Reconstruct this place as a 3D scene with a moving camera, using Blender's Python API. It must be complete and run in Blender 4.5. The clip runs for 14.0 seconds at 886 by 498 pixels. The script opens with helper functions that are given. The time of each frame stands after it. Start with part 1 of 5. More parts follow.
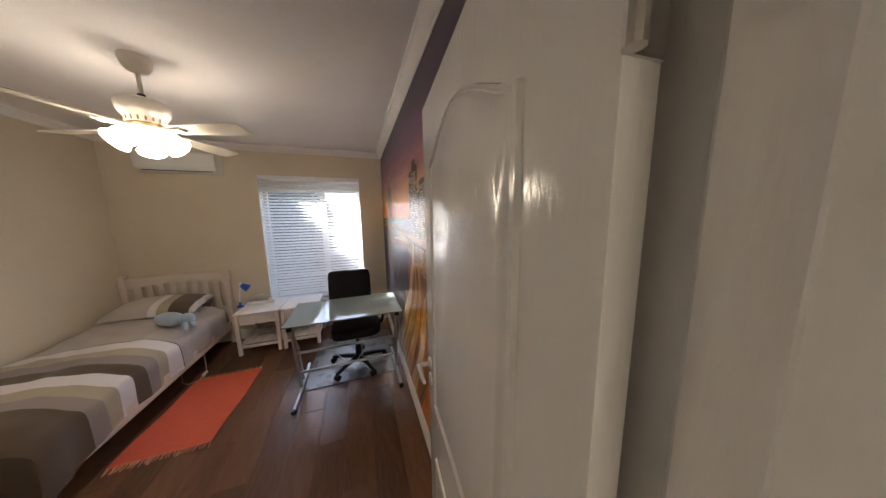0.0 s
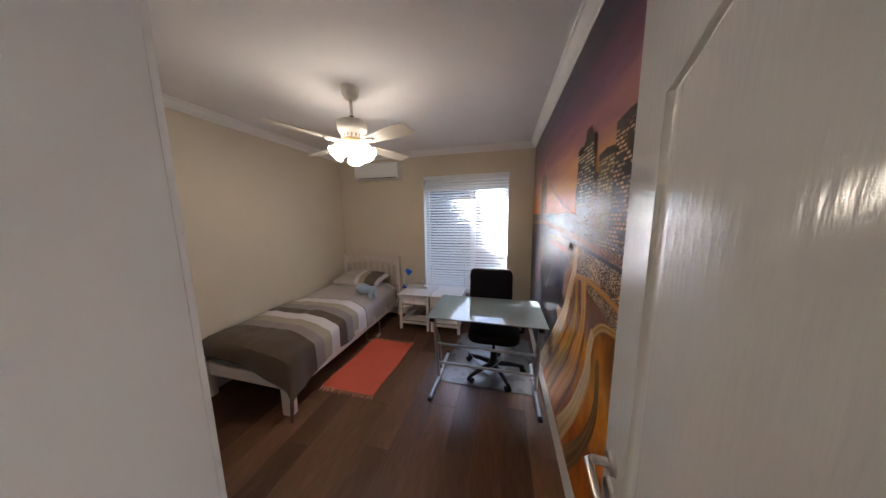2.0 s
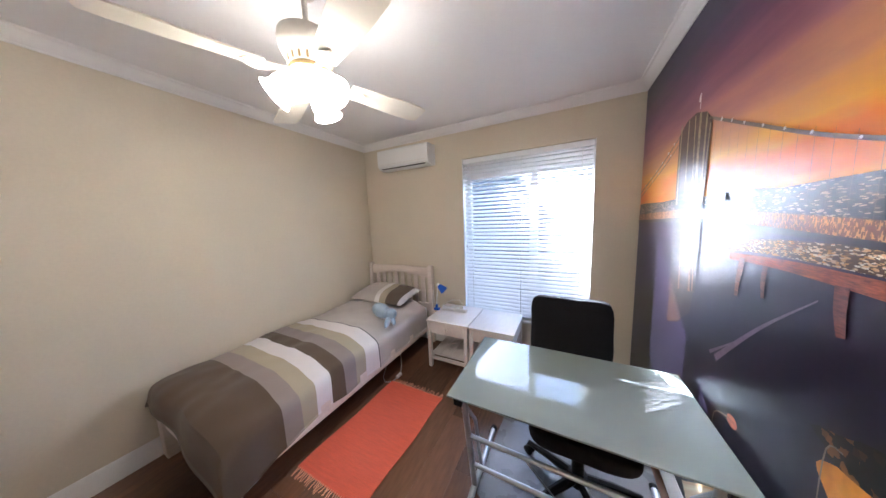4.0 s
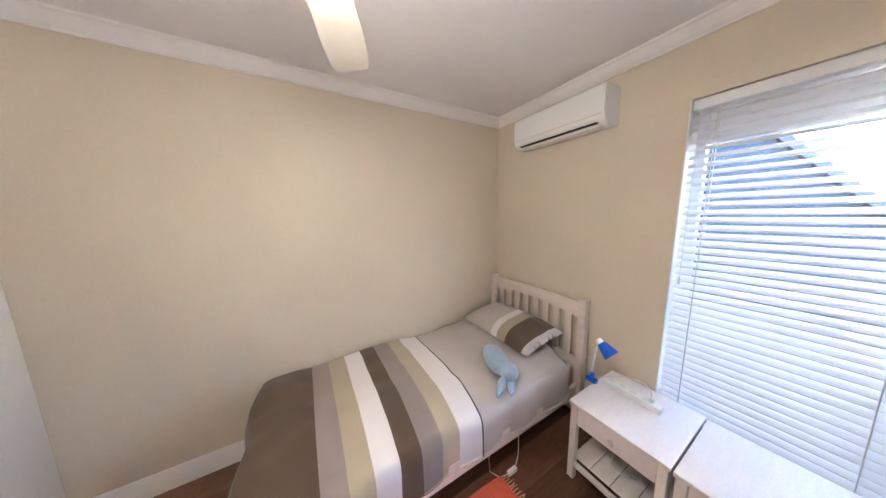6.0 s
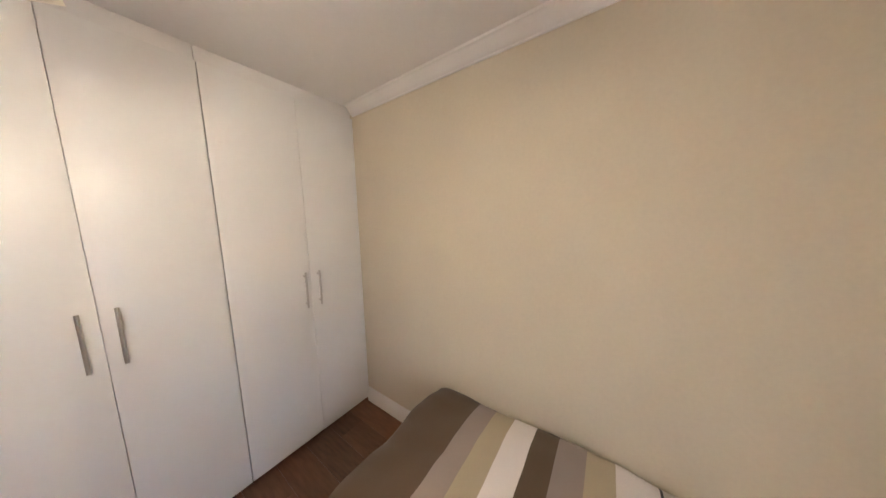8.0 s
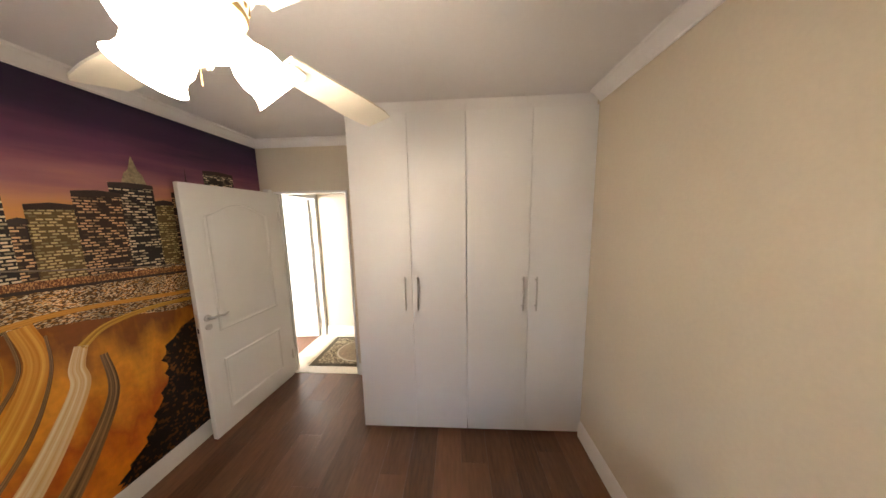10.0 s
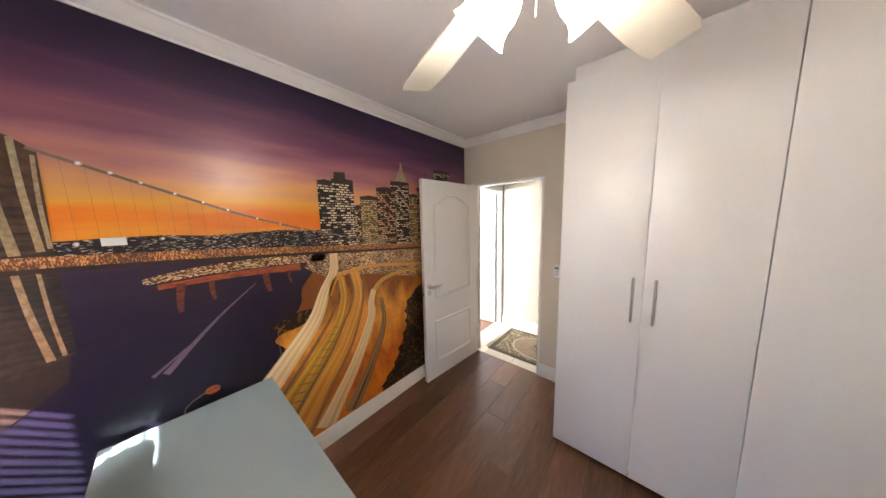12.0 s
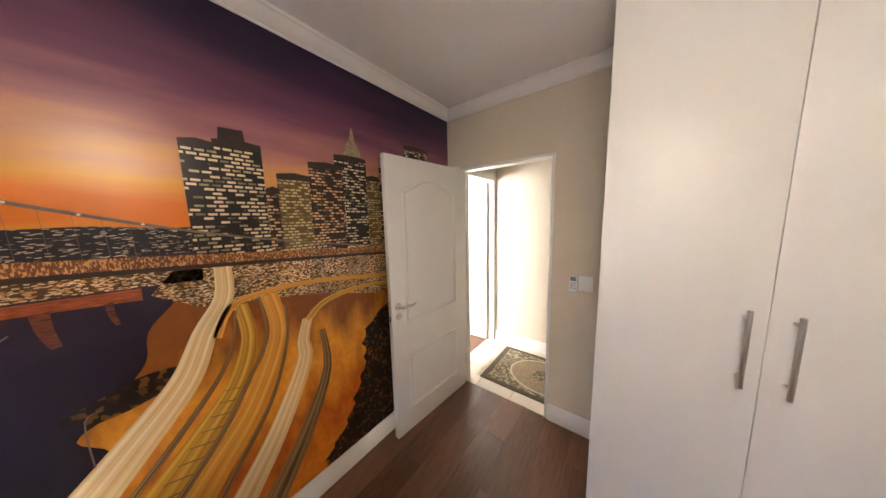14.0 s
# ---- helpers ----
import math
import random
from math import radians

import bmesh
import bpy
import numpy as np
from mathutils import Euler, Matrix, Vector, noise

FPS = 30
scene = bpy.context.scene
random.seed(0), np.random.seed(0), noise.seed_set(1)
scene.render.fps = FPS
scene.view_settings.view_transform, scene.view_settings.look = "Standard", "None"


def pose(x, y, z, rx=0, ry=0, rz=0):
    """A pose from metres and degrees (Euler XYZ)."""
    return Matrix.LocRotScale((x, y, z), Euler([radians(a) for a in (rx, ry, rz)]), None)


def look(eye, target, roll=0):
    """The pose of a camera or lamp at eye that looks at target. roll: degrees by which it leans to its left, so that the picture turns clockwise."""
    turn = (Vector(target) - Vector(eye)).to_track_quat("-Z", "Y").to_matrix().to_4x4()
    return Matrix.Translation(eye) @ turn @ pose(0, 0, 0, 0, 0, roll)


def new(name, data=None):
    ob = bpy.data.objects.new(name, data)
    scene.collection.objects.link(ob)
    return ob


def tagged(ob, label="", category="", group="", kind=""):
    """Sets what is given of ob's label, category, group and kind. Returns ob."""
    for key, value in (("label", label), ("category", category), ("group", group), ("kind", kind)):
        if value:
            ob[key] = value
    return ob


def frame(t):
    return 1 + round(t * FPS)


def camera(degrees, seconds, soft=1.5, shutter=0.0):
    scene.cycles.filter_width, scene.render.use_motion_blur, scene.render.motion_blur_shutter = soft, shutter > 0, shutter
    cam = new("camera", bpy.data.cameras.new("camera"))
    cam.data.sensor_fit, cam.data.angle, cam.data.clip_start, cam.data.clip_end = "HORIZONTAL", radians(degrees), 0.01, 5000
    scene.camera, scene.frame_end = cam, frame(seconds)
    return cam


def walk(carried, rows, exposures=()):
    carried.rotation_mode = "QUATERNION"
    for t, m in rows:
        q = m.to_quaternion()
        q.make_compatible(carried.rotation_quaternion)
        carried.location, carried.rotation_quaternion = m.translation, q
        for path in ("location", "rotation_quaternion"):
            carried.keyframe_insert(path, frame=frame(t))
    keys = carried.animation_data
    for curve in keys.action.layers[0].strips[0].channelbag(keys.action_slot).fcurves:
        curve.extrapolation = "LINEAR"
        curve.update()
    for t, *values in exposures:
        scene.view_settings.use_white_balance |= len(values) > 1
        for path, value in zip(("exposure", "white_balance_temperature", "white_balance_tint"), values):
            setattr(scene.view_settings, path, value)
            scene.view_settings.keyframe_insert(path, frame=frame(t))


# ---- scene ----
cam = camera(123.9, 14.0)
PATH = [
    (0, (2.631, -0.093, 1.627), (3.3, 1.771, 1.349), -0.9),
    (0.5, (2.673, -0.037, 1.662), (2.827, 1.936, 1.374), -0.6),
    (1, (2.691, -0.049, 1.645), (2.481, 1.92, 1.366), -0.6),
    (1.5, (2.703, 0.016, 1.598), (2.282, 1.953, 1.337), -1.0),
    (2, (2.624, 0.226, 1.599), (2.132, 2.145, 1.325), -0.7),
    (2.2, (2.583, 0.362, 1.597), (2.069, 2.275, 1.325), -0.8),
    (4.3, (2.395, 1.266, 1.544), (1.419, 2.992, 1.285), -1.3),
    (4.5, (2.303, 1.314, 1.561), (1.282, 3.013, 1.291), -0.6),
    (5, (2.186, 1.507, 1.576), (0.958, 3.061, 1.297), -0.8),
    (5.5, (2.033, 1.706, 1.584), (0.55, 3.019, 1.305), -0.6),
    (6, (1.92, 1.91, 1.633), (0.21, 2.906, 1.342), -1.1),
    (6.5, (1.803, 2.131, 1.629), (-0.114, 2.646, 1.381), -1.2),
    (7, (1.646, 2.222, 1.634), (-0.337, 2.296, 1.386), -1.2),
    (7.2, (1.558, 2.276, 1.63), (-0.418, 2.078, 1.386), -1.2),
    (9.3, (0.979, 2.536, 1.737), (0.466, 0.623, 1.462), -1.0),
    (9.5, (0.973, 2.513, 1.732), (0.647, 0.558, 1.464), -0.9),
    (10, (0.963, 2.43, 1.742), (1.076, 0.45, 1.484), -1.1),
    (10.5, (1.009, 2.359, 1.755), (1.544, 0.449, 1.498), -1.0),
    (11, (1.083, 2.338, 1.746), (1.899, 0.529, 1.493), -1.1),
    (11.5, (1.169, 2.31, 1.715), (2.275, 0.662, 1.465), -1.2),
    (12, (1.316, 2.404, 1.66), (2.61, 0.899, 1.409), -1.2),
    (12.5, (1.344, 2.501, 1.608), (2.672, 1.026, 1.36), -1.3),
    (13, (1.348, 2.47, 1.585), (2.632, 0.959, 1.328), -1.3),
    (13.5, (1.452, 2.236, 1.574), (2.692, 0.688, 1.321), -1.3),
    (14, (1.665, 1.845, 1.612), (2.882, 0.279, 1.357), -1.4),
]
EXPOSURE = [(0.0, 2.95, 6200, 13), (0.5, 2.85, 5900, 13), (2.0, 2.8, 5750, 14), (4.3, 3.95, 5250, 12), (5.0, 4.1, 5350, 12), (6.5, 4.05, 5550, 13), (9.4, 3.5, 6500, 13), (11.0, 3.65, 6200, 13), (12.5, 3.75, 5600, 13), (14.0, 3.6, 6150, 14)]
walk(cam, [(t, look(eye, target, roll)) for t, eye, target, roll in PATH], EXPOSURE)

# ---------------------------------------------------------------- world and lights
W, L, H = 3.02, 3.715, 2.56          # room width (x), length (y), ceiling height
SUN_WAY = Vector((1.0, -1.45, -1.33)).normalized()
world = bpy.data.worlds.new("sky_world")
scene.world = world
world.use_nodes = True
wn = world.node_tree.nodes
sky = wn.new("ShaderNodeTexSky")
sky.sky_type = "NISHITA"
sky.sun_disc = False
sky.sun_elevation = math.asin(-SUN_WAY.z)
sky.sun_rotation = math.atan2(-SUN_WAY.x, -SUN_WAY.y)
wn["Background"].inputs["Strength"].default_value = 0.14
world.node_tree.links.new(sky.outputs[0], wn["Background"].inputs["Color"])
sun_data = bpy.data.lights.new("sun", "SUN")
sun_data.energy, sun_data.angle, sun_data.color = 5.0, radians(0.5), (1.0, 0.95, 0.88)
sun = new("sun", sun_data)
sun.matrix_world = look((0, 12, 12), Vector((0, 12, 12)) + SUN_WAY)
# added area lamp standing in for the neighbouring room's daylight; no window is built there
day = bpy.data.lights.new("daylight_stand_in", "AREA")
day.shape, day.size, day.size_y, day.energy, day.color = "RECTANGLE", 1.2, 1.3, 33, (1.0, 0.98, 0.95)
new("daylight_stand_in", day).matrix_world = look((4.2, 1.28, 1.5), (3.9, -0.85, 1.0))


# ---------------------------------------------------------------- materials
def mat(name, base, rough=0.5, metal=0.0, var=0.06, scale=6.0, fine=60.0, bump=0.05, bump_scale=150.0, stretch=(1, 1, 1), spread=0.0, **extra):
    """A painted or plain surface: base colour varied at two scales, uneven gloss, fine relief."""
    m = bpy.data.materials.new(name)
    m.use_nodes = True
    nt = m.node_tree
    n, l = nt.nodes, nt.links
    bsdf = n["Principled BSDF"]
    tc = n.new("ShaderNodeTexCoord")
    mp = n.new("ShaderNodeMapping")
    mp.inputs["Scale"].default_value = stretch
    l.new(tc.outputs["Object"], mp.inputs["Vector"])
    big, small = n.new("ShaderNodeTexNoise"), n.new("ShaderNodeTexNoise")
    big.inputs["Scale"].default_value, small.inputs["Scale"].default_value = scale, fine
    big.inputs["Detail"].default_value = 4
    small.inputs["Detail"].default_value = 3
    for t in (big, small):
        l.new(mp.outputs[0], t.inputs["Vector"])
    mix = n.new("ShaderNodeMath")
    mix.operation = "ADD"
    l.new(big.outputs[0], mix.inputs[0])
    l.new(small.outputs[0], mix.inputs[1])
    total = mix
    if spread:
        oi = n.new("ShaderNodeObjectInfo")
        mul = n.new("ShaderNodeMath")
        mul.operation = "MULTIPLY_ADD"
        l.new(oi.outputs["Random"], mul.inputs[0])
        mul.inputs[1].default_value = spread
        l.new(mix.outputs[0], mul.inputs[2])
        total = mul
    ramp = n.new("ShaderNodeMapRange")
    ramp.inputs["From Min"].default_value, ramp.inputs["From Max"].default_value = 0.6, 1.4 + spread
    ramp.inputs["To Min"].default_value, ramp.inputs["To Max"].default_value = 1 - var, 1 + var
    l.new(total.outputs[0], ramp.inputs["Value"])
    hsv = n.new("ShaderNodeHueSaturation")
    hsv.inputs["Color"].default_value = (*base, 1)
    l.new(ramp.outputs[0], hsv.inputs["Value"])
    l.new(hsv.outputs[0], bsdf.inputs["Base Color"])
    rr = n.new("ShaderNodeMapRange")
    rr.inputs["To Min"].default_value, rr.inputs["To Max"].default_value = max(0.02, rough * 0.85), min(1, rough * 1.15)
    l.new(big.outputs[0], rr.inputs["Value"])
    l.new(rr.outputs[0], bsdf.inputs["Roughness"])
    bsdf.inputs["Metallic"].default_value = metal
    if bump:
        bt = n.new("ShaderNodeTexNoise")
        bt.inputs["Scale"].default_value = bump_scale
        bt.inputs["Detail"].default_value = 3
        l.new(mp.outputs[0], bt.inputs["Vector"])
        bn = n.new("ShaderNodeBump")
        bn.inputs["Strength"].default_value = bump
        bn.inputs["Distance"].default_value = 0.004
        l.new(bt.outputs[0], bn.inputs["Height"])
        l.new(bn.outputs[0], bsdf.inputs["Normal"])
    for key, value in extra.items():
        bsdf.inputs[key.replace("_", " ")].default_value = value
    return m


def ramp_mat(name, axis, stops, rough=0.6, constant=True, wobble=0.0, noise_scale=3.0, noise_stretch=(1, 1, 1), grain=0.06, grain_scale=120, bump=0.1, offset=0.0, span=1.0, sheen=0.0):
    """Bands of colour along one axis of the object, from (place, colour) stops; places run over span metres from offset."""
    m = bpy.data.materials.new(name)
    m.use_nodes = True
    n, l = m.node_tree.nodes, m.node_tree.links
    bsdf = n["Principled BSDF"]
    tc, sep = n.new("ShaderNodeTexCoord"), n.new("ShaderNodeSeparateXYZ")
    l.new(tc.outputs["Object"], sep.inputs[0])
    mr = n.new("ShaderNodeMapRange")
    mr.inputs["From Min"].default_value, mr.inputs["From Max"].default_value = offset, offset + span
    l.new(sep.outputs[axis], mr.inputs["Value"])
    mp = n.new("ShaderNodeMapping")
    mp.inputs["Scale"].default_value = noise_stretch
    l.new(tc.outputs["Object"], mp.inputs["Vector"])
    nz = n.new("ShaderNodeTexNoise")
    nz.inputs["Scale"].default_value, nz.inputs["Detail"].default_value = noise_scale, 5
    l.new(mp.outputs[0], nz.inputs["Vector"])
    ad = n.new("ShaderNodeMath")
    ad.operation = "MULTIPLY_ADD"
    l.new(nz.outputs[0], ad.inputs[0])
    ad.inputs[1].default_value = wobble
    l.new(mr.outputs[0], ad.inputs[2])
    cr = n.new("ShaderNodeValToRGB")
    cr.color_ramp.interpolation = "CONSTANT" if constant else "LINEAR"
    els = cr.color_ramp.elements
    while len(els) > 1:
        els.remove(els[-1])
    els[0].position, els[0].color = stops[0][0], (*stops[0][1], 1)
    for p, c in stops[1:]:
        els.new(p).color = (*c, 1)
    l.new(ad.outputs[0], cr.inputs[0])
    gz = n.new("ShaderNodeTexNoise")
    gz.inputs["Scale"].default_value = grain_scale
    l.new(tc.outputs["Object"], gz.inputs["Vector"])
    gr = n.new("ShaderNodeMapRange")
    gr.inputs["To Min"].default_value, gr.inputs["To Max"].default_value = 1 - 2 * grain, 1 + 2 * grain
    l.new(gz.outputs[0], gr.inputs["Value"])
    hsv = n.new("ShaderNodeHueSaturation")
    l.new(cr.outputs[0], hsv.inputs["Color"])
    l.new(gr.outputs[0], hsv.inputs["Value"])
    l.new(hsv.outputs[0], bsdf.inputs["Base Color"])
    bsdf.inputs["Roughness"].default_value = rough
    if bump:
        bn = n.new("ShaderNodeBump")
        bn.inputs["Strength"].default_value, bn.inputs["Distance"].default_value = bump, 0.003
        l.new(gz.outputs[0], bn.inputs["Height"])
        l.new(bn.outputs[0], bsdf.inputs["Normal"])
    if sheen:
        bsdf.inputs["Sheen Weight"].default_value = sheen
    return m


def speckle_mat(name, dark, lit, scale, share, stretch=(1, 1, 1), rough=0.3, grain=0.2, third=None):
    """Cells of light on a dark ground, for the printed windows, lights and foliage."""
    m = bpy.data.materials.new(name)
    m.use_nodes = True
    n, l = m.node_tree.nodes, m.node_tree.links
    bsdf = n["Principled BSDF"]
    tc, mp = n.new("ShaderNodeTexCoord"), n.new("ShaderNodeMapping")
    mp.inputs["Scale"].default_value = stretch
    l.new(tc.outputs["Object"], mp.inputs["Vector"])
    vo = n.new("ShaderNodeTexVoronoi")
    vo.inputs["Scale"].default_value = scale
    vo.distance = "CHEBYCHEV"
    l.new(mp.outputs[0], vo.inputs["Vector"])
    sp = n.new("ShaderNodeSeparateColor")
    l.new(vo.outputs["Color"], sp.inputs[0])
    cr = n.new("ShaderNodeValToRGB")
    els = cr.color_ramp.elements
    els[0].position, els[0].color = 1 - share - 0.06, (*dark, 1)
    els[1].position, els[1].color = 1 - share + 0.02, (*lit, 1)
    if third:
        els.new(0.99).color = (*third, 1)
    l.new(sp.outputs[0], cr.inputs[0])
    nz = n.new("ShaderNodeTexNoise")
    nz.inputs["Scale"].default_value = 7
    l.new(tc.outputs["Object"], nz.inputs["Vector"])
    gr = n.new("ShaderNodeMapRange")
    gr.inputs["From Min"].default_value, gr.inputs["From Max"].default_value = 0.3, 0.7
    gr.inputs["To Min"].default_value, gr.inputs["To Max"].default_value = 1 - grain, 1 + grain
    l.new(nz.outputs[0], gr.inputs["Value"])
    hsv = n.new("ShaderNodeHueSaturation")
    l.new(cr.outputs[0], hsv.inputs["Color"])
    l.new(gr.outputs[0], hsv.inputs["Value"])
    l.new(hsv.outputs[0], bsdf.inputs["Base Color"])
    bsdf.inputs["Roughness"].default_value = rough
    return m


CREAM = mat("cream_wall_paint", (0.66, 0.585, 0.455), 0.75, var=0.035, scale=2.5, bump=0.12, bump_scale=220)
CEIL = mat("white_ceiling_paint", (0.80, 0.78, 0.77), 0.85, var=0.02, scale=2, bump=0.08, bump_scale=180)
CORN = mat("white_cornice_paint", (0.82, 0.80, 0.78), 0.7, var=0.02, bump=0.05)
GLOSS = mat("white_gloss_enamel", (0.80, 0.79, 0.76), 0.17, var=0.015, scale=3, bump=0.16, bump_scale=30, stretch=(4, 4, 0.6))
SKIRT = mat("white_skirting_paint", (0.80, 0.78, 0.74), 0.4, var=0.03, bump=0.05)
MELAMINE = mat("white_melamine", (0.82, 0.81, 0.79), 0.32, var=0.012, scale=2, bump=0.05, bump_scale=260)
FILLER = mat("pale_filler_board", (0.74, 0.71, 0.66), 0.5, var=0.02)
# shadow tone for the plinth recess, also the dark base below the planks
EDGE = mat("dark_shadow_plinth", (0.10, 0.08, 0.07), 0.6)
STEEL = mat("brushed_steel", (0.62, 0.60, 0.57), 0.32, 1.0, var=0.05, stretch=(1, 1, 12), bump=0.03)
SILVER = mat("silver_painted_tube", (0.56, 0.58, 0.60), 0.3, 0.85, var=0.05)
BLACKP = mat("black_plastic", (0.010, 0.010, 0.011), 0.45, var=0.1, Specular_IOR_Level=0.3)
LEATHER = mat("black_mesh_fabric", (0.008, 0.0075, 0.009), 0.7, var=0.2, bump=0.3, bump_scale=400, Specular_IOR_Level=0.2)
WOOD = mat("whitewashed_pine", (0.72, 0.63, 0.56), 0.55, var=0.10, scale=3, fine=26, stretch=(1, 1, 6), bump=0.12, bump_scale=90)
WOODH = mat("whitewashed_pine_rail", (0.72, 0.63, 0.56), 0.55, var=0.10, scale=3, fine=26, stretch=(1, 14, 14), bump=0.12, bump_scale=60)
WHITEWOOD = mat("white_stained_wood", (0.80, 0.75, 0.72), 0.42, var=0.07, scale=3, fine=24, stretch=(12, 2, 12), bump=0.1, bump_scale=60)
FLOORW = mat("dark_oak_laminate", (0.140, 0.066, 0.034), 0.34, var=0.70, scale=2.4, fine=15, stretch=(3.6, 0.55, 3.6), bump=0.05, bump_scale=60, spread=0.7)
TILE = mat("cream_ceramic_tile", (0.72, 0.66, 0.55), 0.3, var=0.05, scale=5, bump=0.04, spread=0.2)
GROUT = mat("grey_grout", (0.35, 0.32, 0.28), 0.9)
PLASTIC = mat("white_plastic", (0.82, 0.82, 0.80), 0.3, var=0.01, bump=0.0)
SLATM = mat("white_blind_slat", (0.83, 0.84, 0.85), 0.45, var=0.02, bump=0.0)
CORD = mat("white_cord", (0.75, 0.74, 0.70), 0.7)
FANM = mat("aged_white_fan_enamel", (0.76, 0.71, 0.62), 0.38, var=0.05, scale=8)
BLADE = mat("cream_fan_blade", (0.76, 0.71, 0.60), 0.45, var=0.03, scale=5)
BRASS = mat("tarnished_gold", (0.42, 0.30, 0.14), 0.4, 0.8, var=0.25, scale=30)
MATTRESS = mat("pale_mattress_ticking", (0.66, 0.67, 0.70), 0.85, var=0.06, bump=0.2, bump_scale=300)
PLUSH = mat("pale_blue_plush", (0.36, 0.46, 0.58), 0.95, var=0.12, scale=30, fine=200, bump=0.7, bump_scale=260, Sheen_Weight=0.4)
PLUSHW = mat("white_plush", (0.75, 0.74, 0.72), 0.95, var=0.08, bump=0.5, bump_scale=260)
FELT = mat("yellow_felt", (0.75, 0.55, 0.12), 0.9)
BLUE = mat("blue_lamp_plastic", (0.015, 0.12, 0.62), 0.3, var=0.05)
GREYMAT = mat("grey_chair_mat", (0.17, 0.17, 0.18), 0.28, var=0.08, bump=0.06)
ORANGE = mat("orange_woven_cotton", (0.72, 0.13, 0.065), 0.9, var=0.14, scale=8, fine=90, stretch=(1, 9, 1), bump=0.5, bump_scale=160)
FRINGE = mat("orange_cotton_fringe", (0.72, 0.36, 0.22), 0.95, var=0.2, scale=40)
LCD = mat("grey_lcd", (0.22, 0.26, 0.24), 0.2)
# wall colour darkened so the gaps between the blind slats read as shaded
STONEW = mat("darkened_neighbour_wall", (0.075, 0.085, 0.10), 0.9, var=0.06)
ROOFT = mat("neighbour_roof_tile", (0.14, 0.14, 0.15), 0.8, var=0.15, scale=12)
GRASS = mat("garden_paving", (0.32, 0.30, 0.27), 0.9, var=0.2)
SOFFIT = mat("eave_boards", (0.45, 0.45, 0.46), 0.8)
TRIM = mat("white_window_aluminium", (0.80, 0.80, 0.80), 0.35, var=0.01)


def glass_mat(name, color, rough, transmission, ior=1.45):
    m = bpy.data.materials.new(name)
    m.use_nodes = True
    b = m.node_tree.nodes["Principled BSDF"]
    b.inputs["Base Color"].default_value = (*color, 1)
    b.inputs["Roughness"].default_value = rough
    b.inputs["Transmission Weight"].default_value = transmission
    b.inputs["IOR"].default_value = ior
    return m


PANE = glass_mat("window_glass", (1, 1, 1), 0.0, 1.0)
FROST = glass_mat("frosted_green_glass", (0.29, 0.335, 0.33), 0.035, 0.12)
GLOWM = bpy.data.materials.new("lit_opal_glass")
GLOWM.use_nodes = True
gb = GLOWM.node_tree.nodes["Principled BSDF"]
gb.inputs["Base Color"].default_value = (0.9, 0.86, 0.78, 1)
gb.inputs["Roughness"].default_value = 0.3
gb.inputs["Emission Color"].default_value = (1.0, 0.84, 0.64, 1)
gb.inputs["Emission Strength"].default_value = 4.3


# ---------------------------------------------------------------- mesh helpers
def bx(bm, x0, x1, y0, y1, z0, z1, bevel=0.0, seg=1):
    """A box between two corners, its edges rounded by bevel."""
    v = bmesh.ops.create_cube(bm, size=1)["verts"]
    for p in v:
        p.co = Vector(((x0 + x1) / 2 + p.co.x * (x1 - x0), (y0 + y1) / 2 + p.co.y * (y1 - y0), (z0 + z1) / 2 + p.co.z * (z1 - z0)))
    if bevel:
        edges = list({e for p in v for e in p.link_edges})
        bmesh.ops.bevel(bm, geom=edges, offset=bevel, segments=seg, profile=0.6, affect="EDGES")
    return bm


def box(*a, **k):
    return bx(bmesh.new(), *a, **k)


def tube(bm, points, r, seg=10, closed_ends=True):
    """A round bar along points; r is one radius or one for each point."""
    pts = [Vector(p) for p in points]
    rings = []
    up = None
    for i, p in enumerate(pts):
        d = (pts[min(i + 1, len(pts) - 1)] - pts[max(i - 1, 0)]).normalized()
        if up is None:
            up = Vector((0, 0, 1)) if abs(d.z) < 0.9 else Vector((1, 0, 0))
        side = d.cross(up).normalized()
        up = side.cross(d).normalized()
        rad = r[i] if isinstance(r, (list, tuple)) else r
        rings.append([bm.verts.new(p + (side * math.cos(a) + up * math.sin(a)) * rad) for a in (2 * math.pi * k / seg for k in range(seg))])
    for a, b in zip(rings, rings[1:]):
        for k in range(seg):
            bm.faces.new((a[k], a[(k + 1) % seg], b[(k + 1) % seg], b[k]))
    if closed_ends:
        bm.faces.new(rings[0][::-1])
        bm.faces.new(rings[-1])
    return bm


def lathe(bm, profile, m=None, seg=24, cap=True):
    """Turns (radius, height) pairs about the z axis, then lays the result at the pose m."""
    m = m or Matrix()
    rings = [[bm.verts.new(m @ Vector((r * math.cos(a), r * math.sin(a), z))) for a in (2 * math.pi * k / seg for k in range(seg))] for r, z in profile]
    for a, b in zip(rings, rings[1:]):
        for k in range(seg):
            bm.faces.new((a[k], a[(k + 1) % seg], b[(k + 1) % seg], b[k]))
    if cap:
        bm.faces.new(rings[0][::-1])
        bm.faces.new(rings[-1])
    return bm


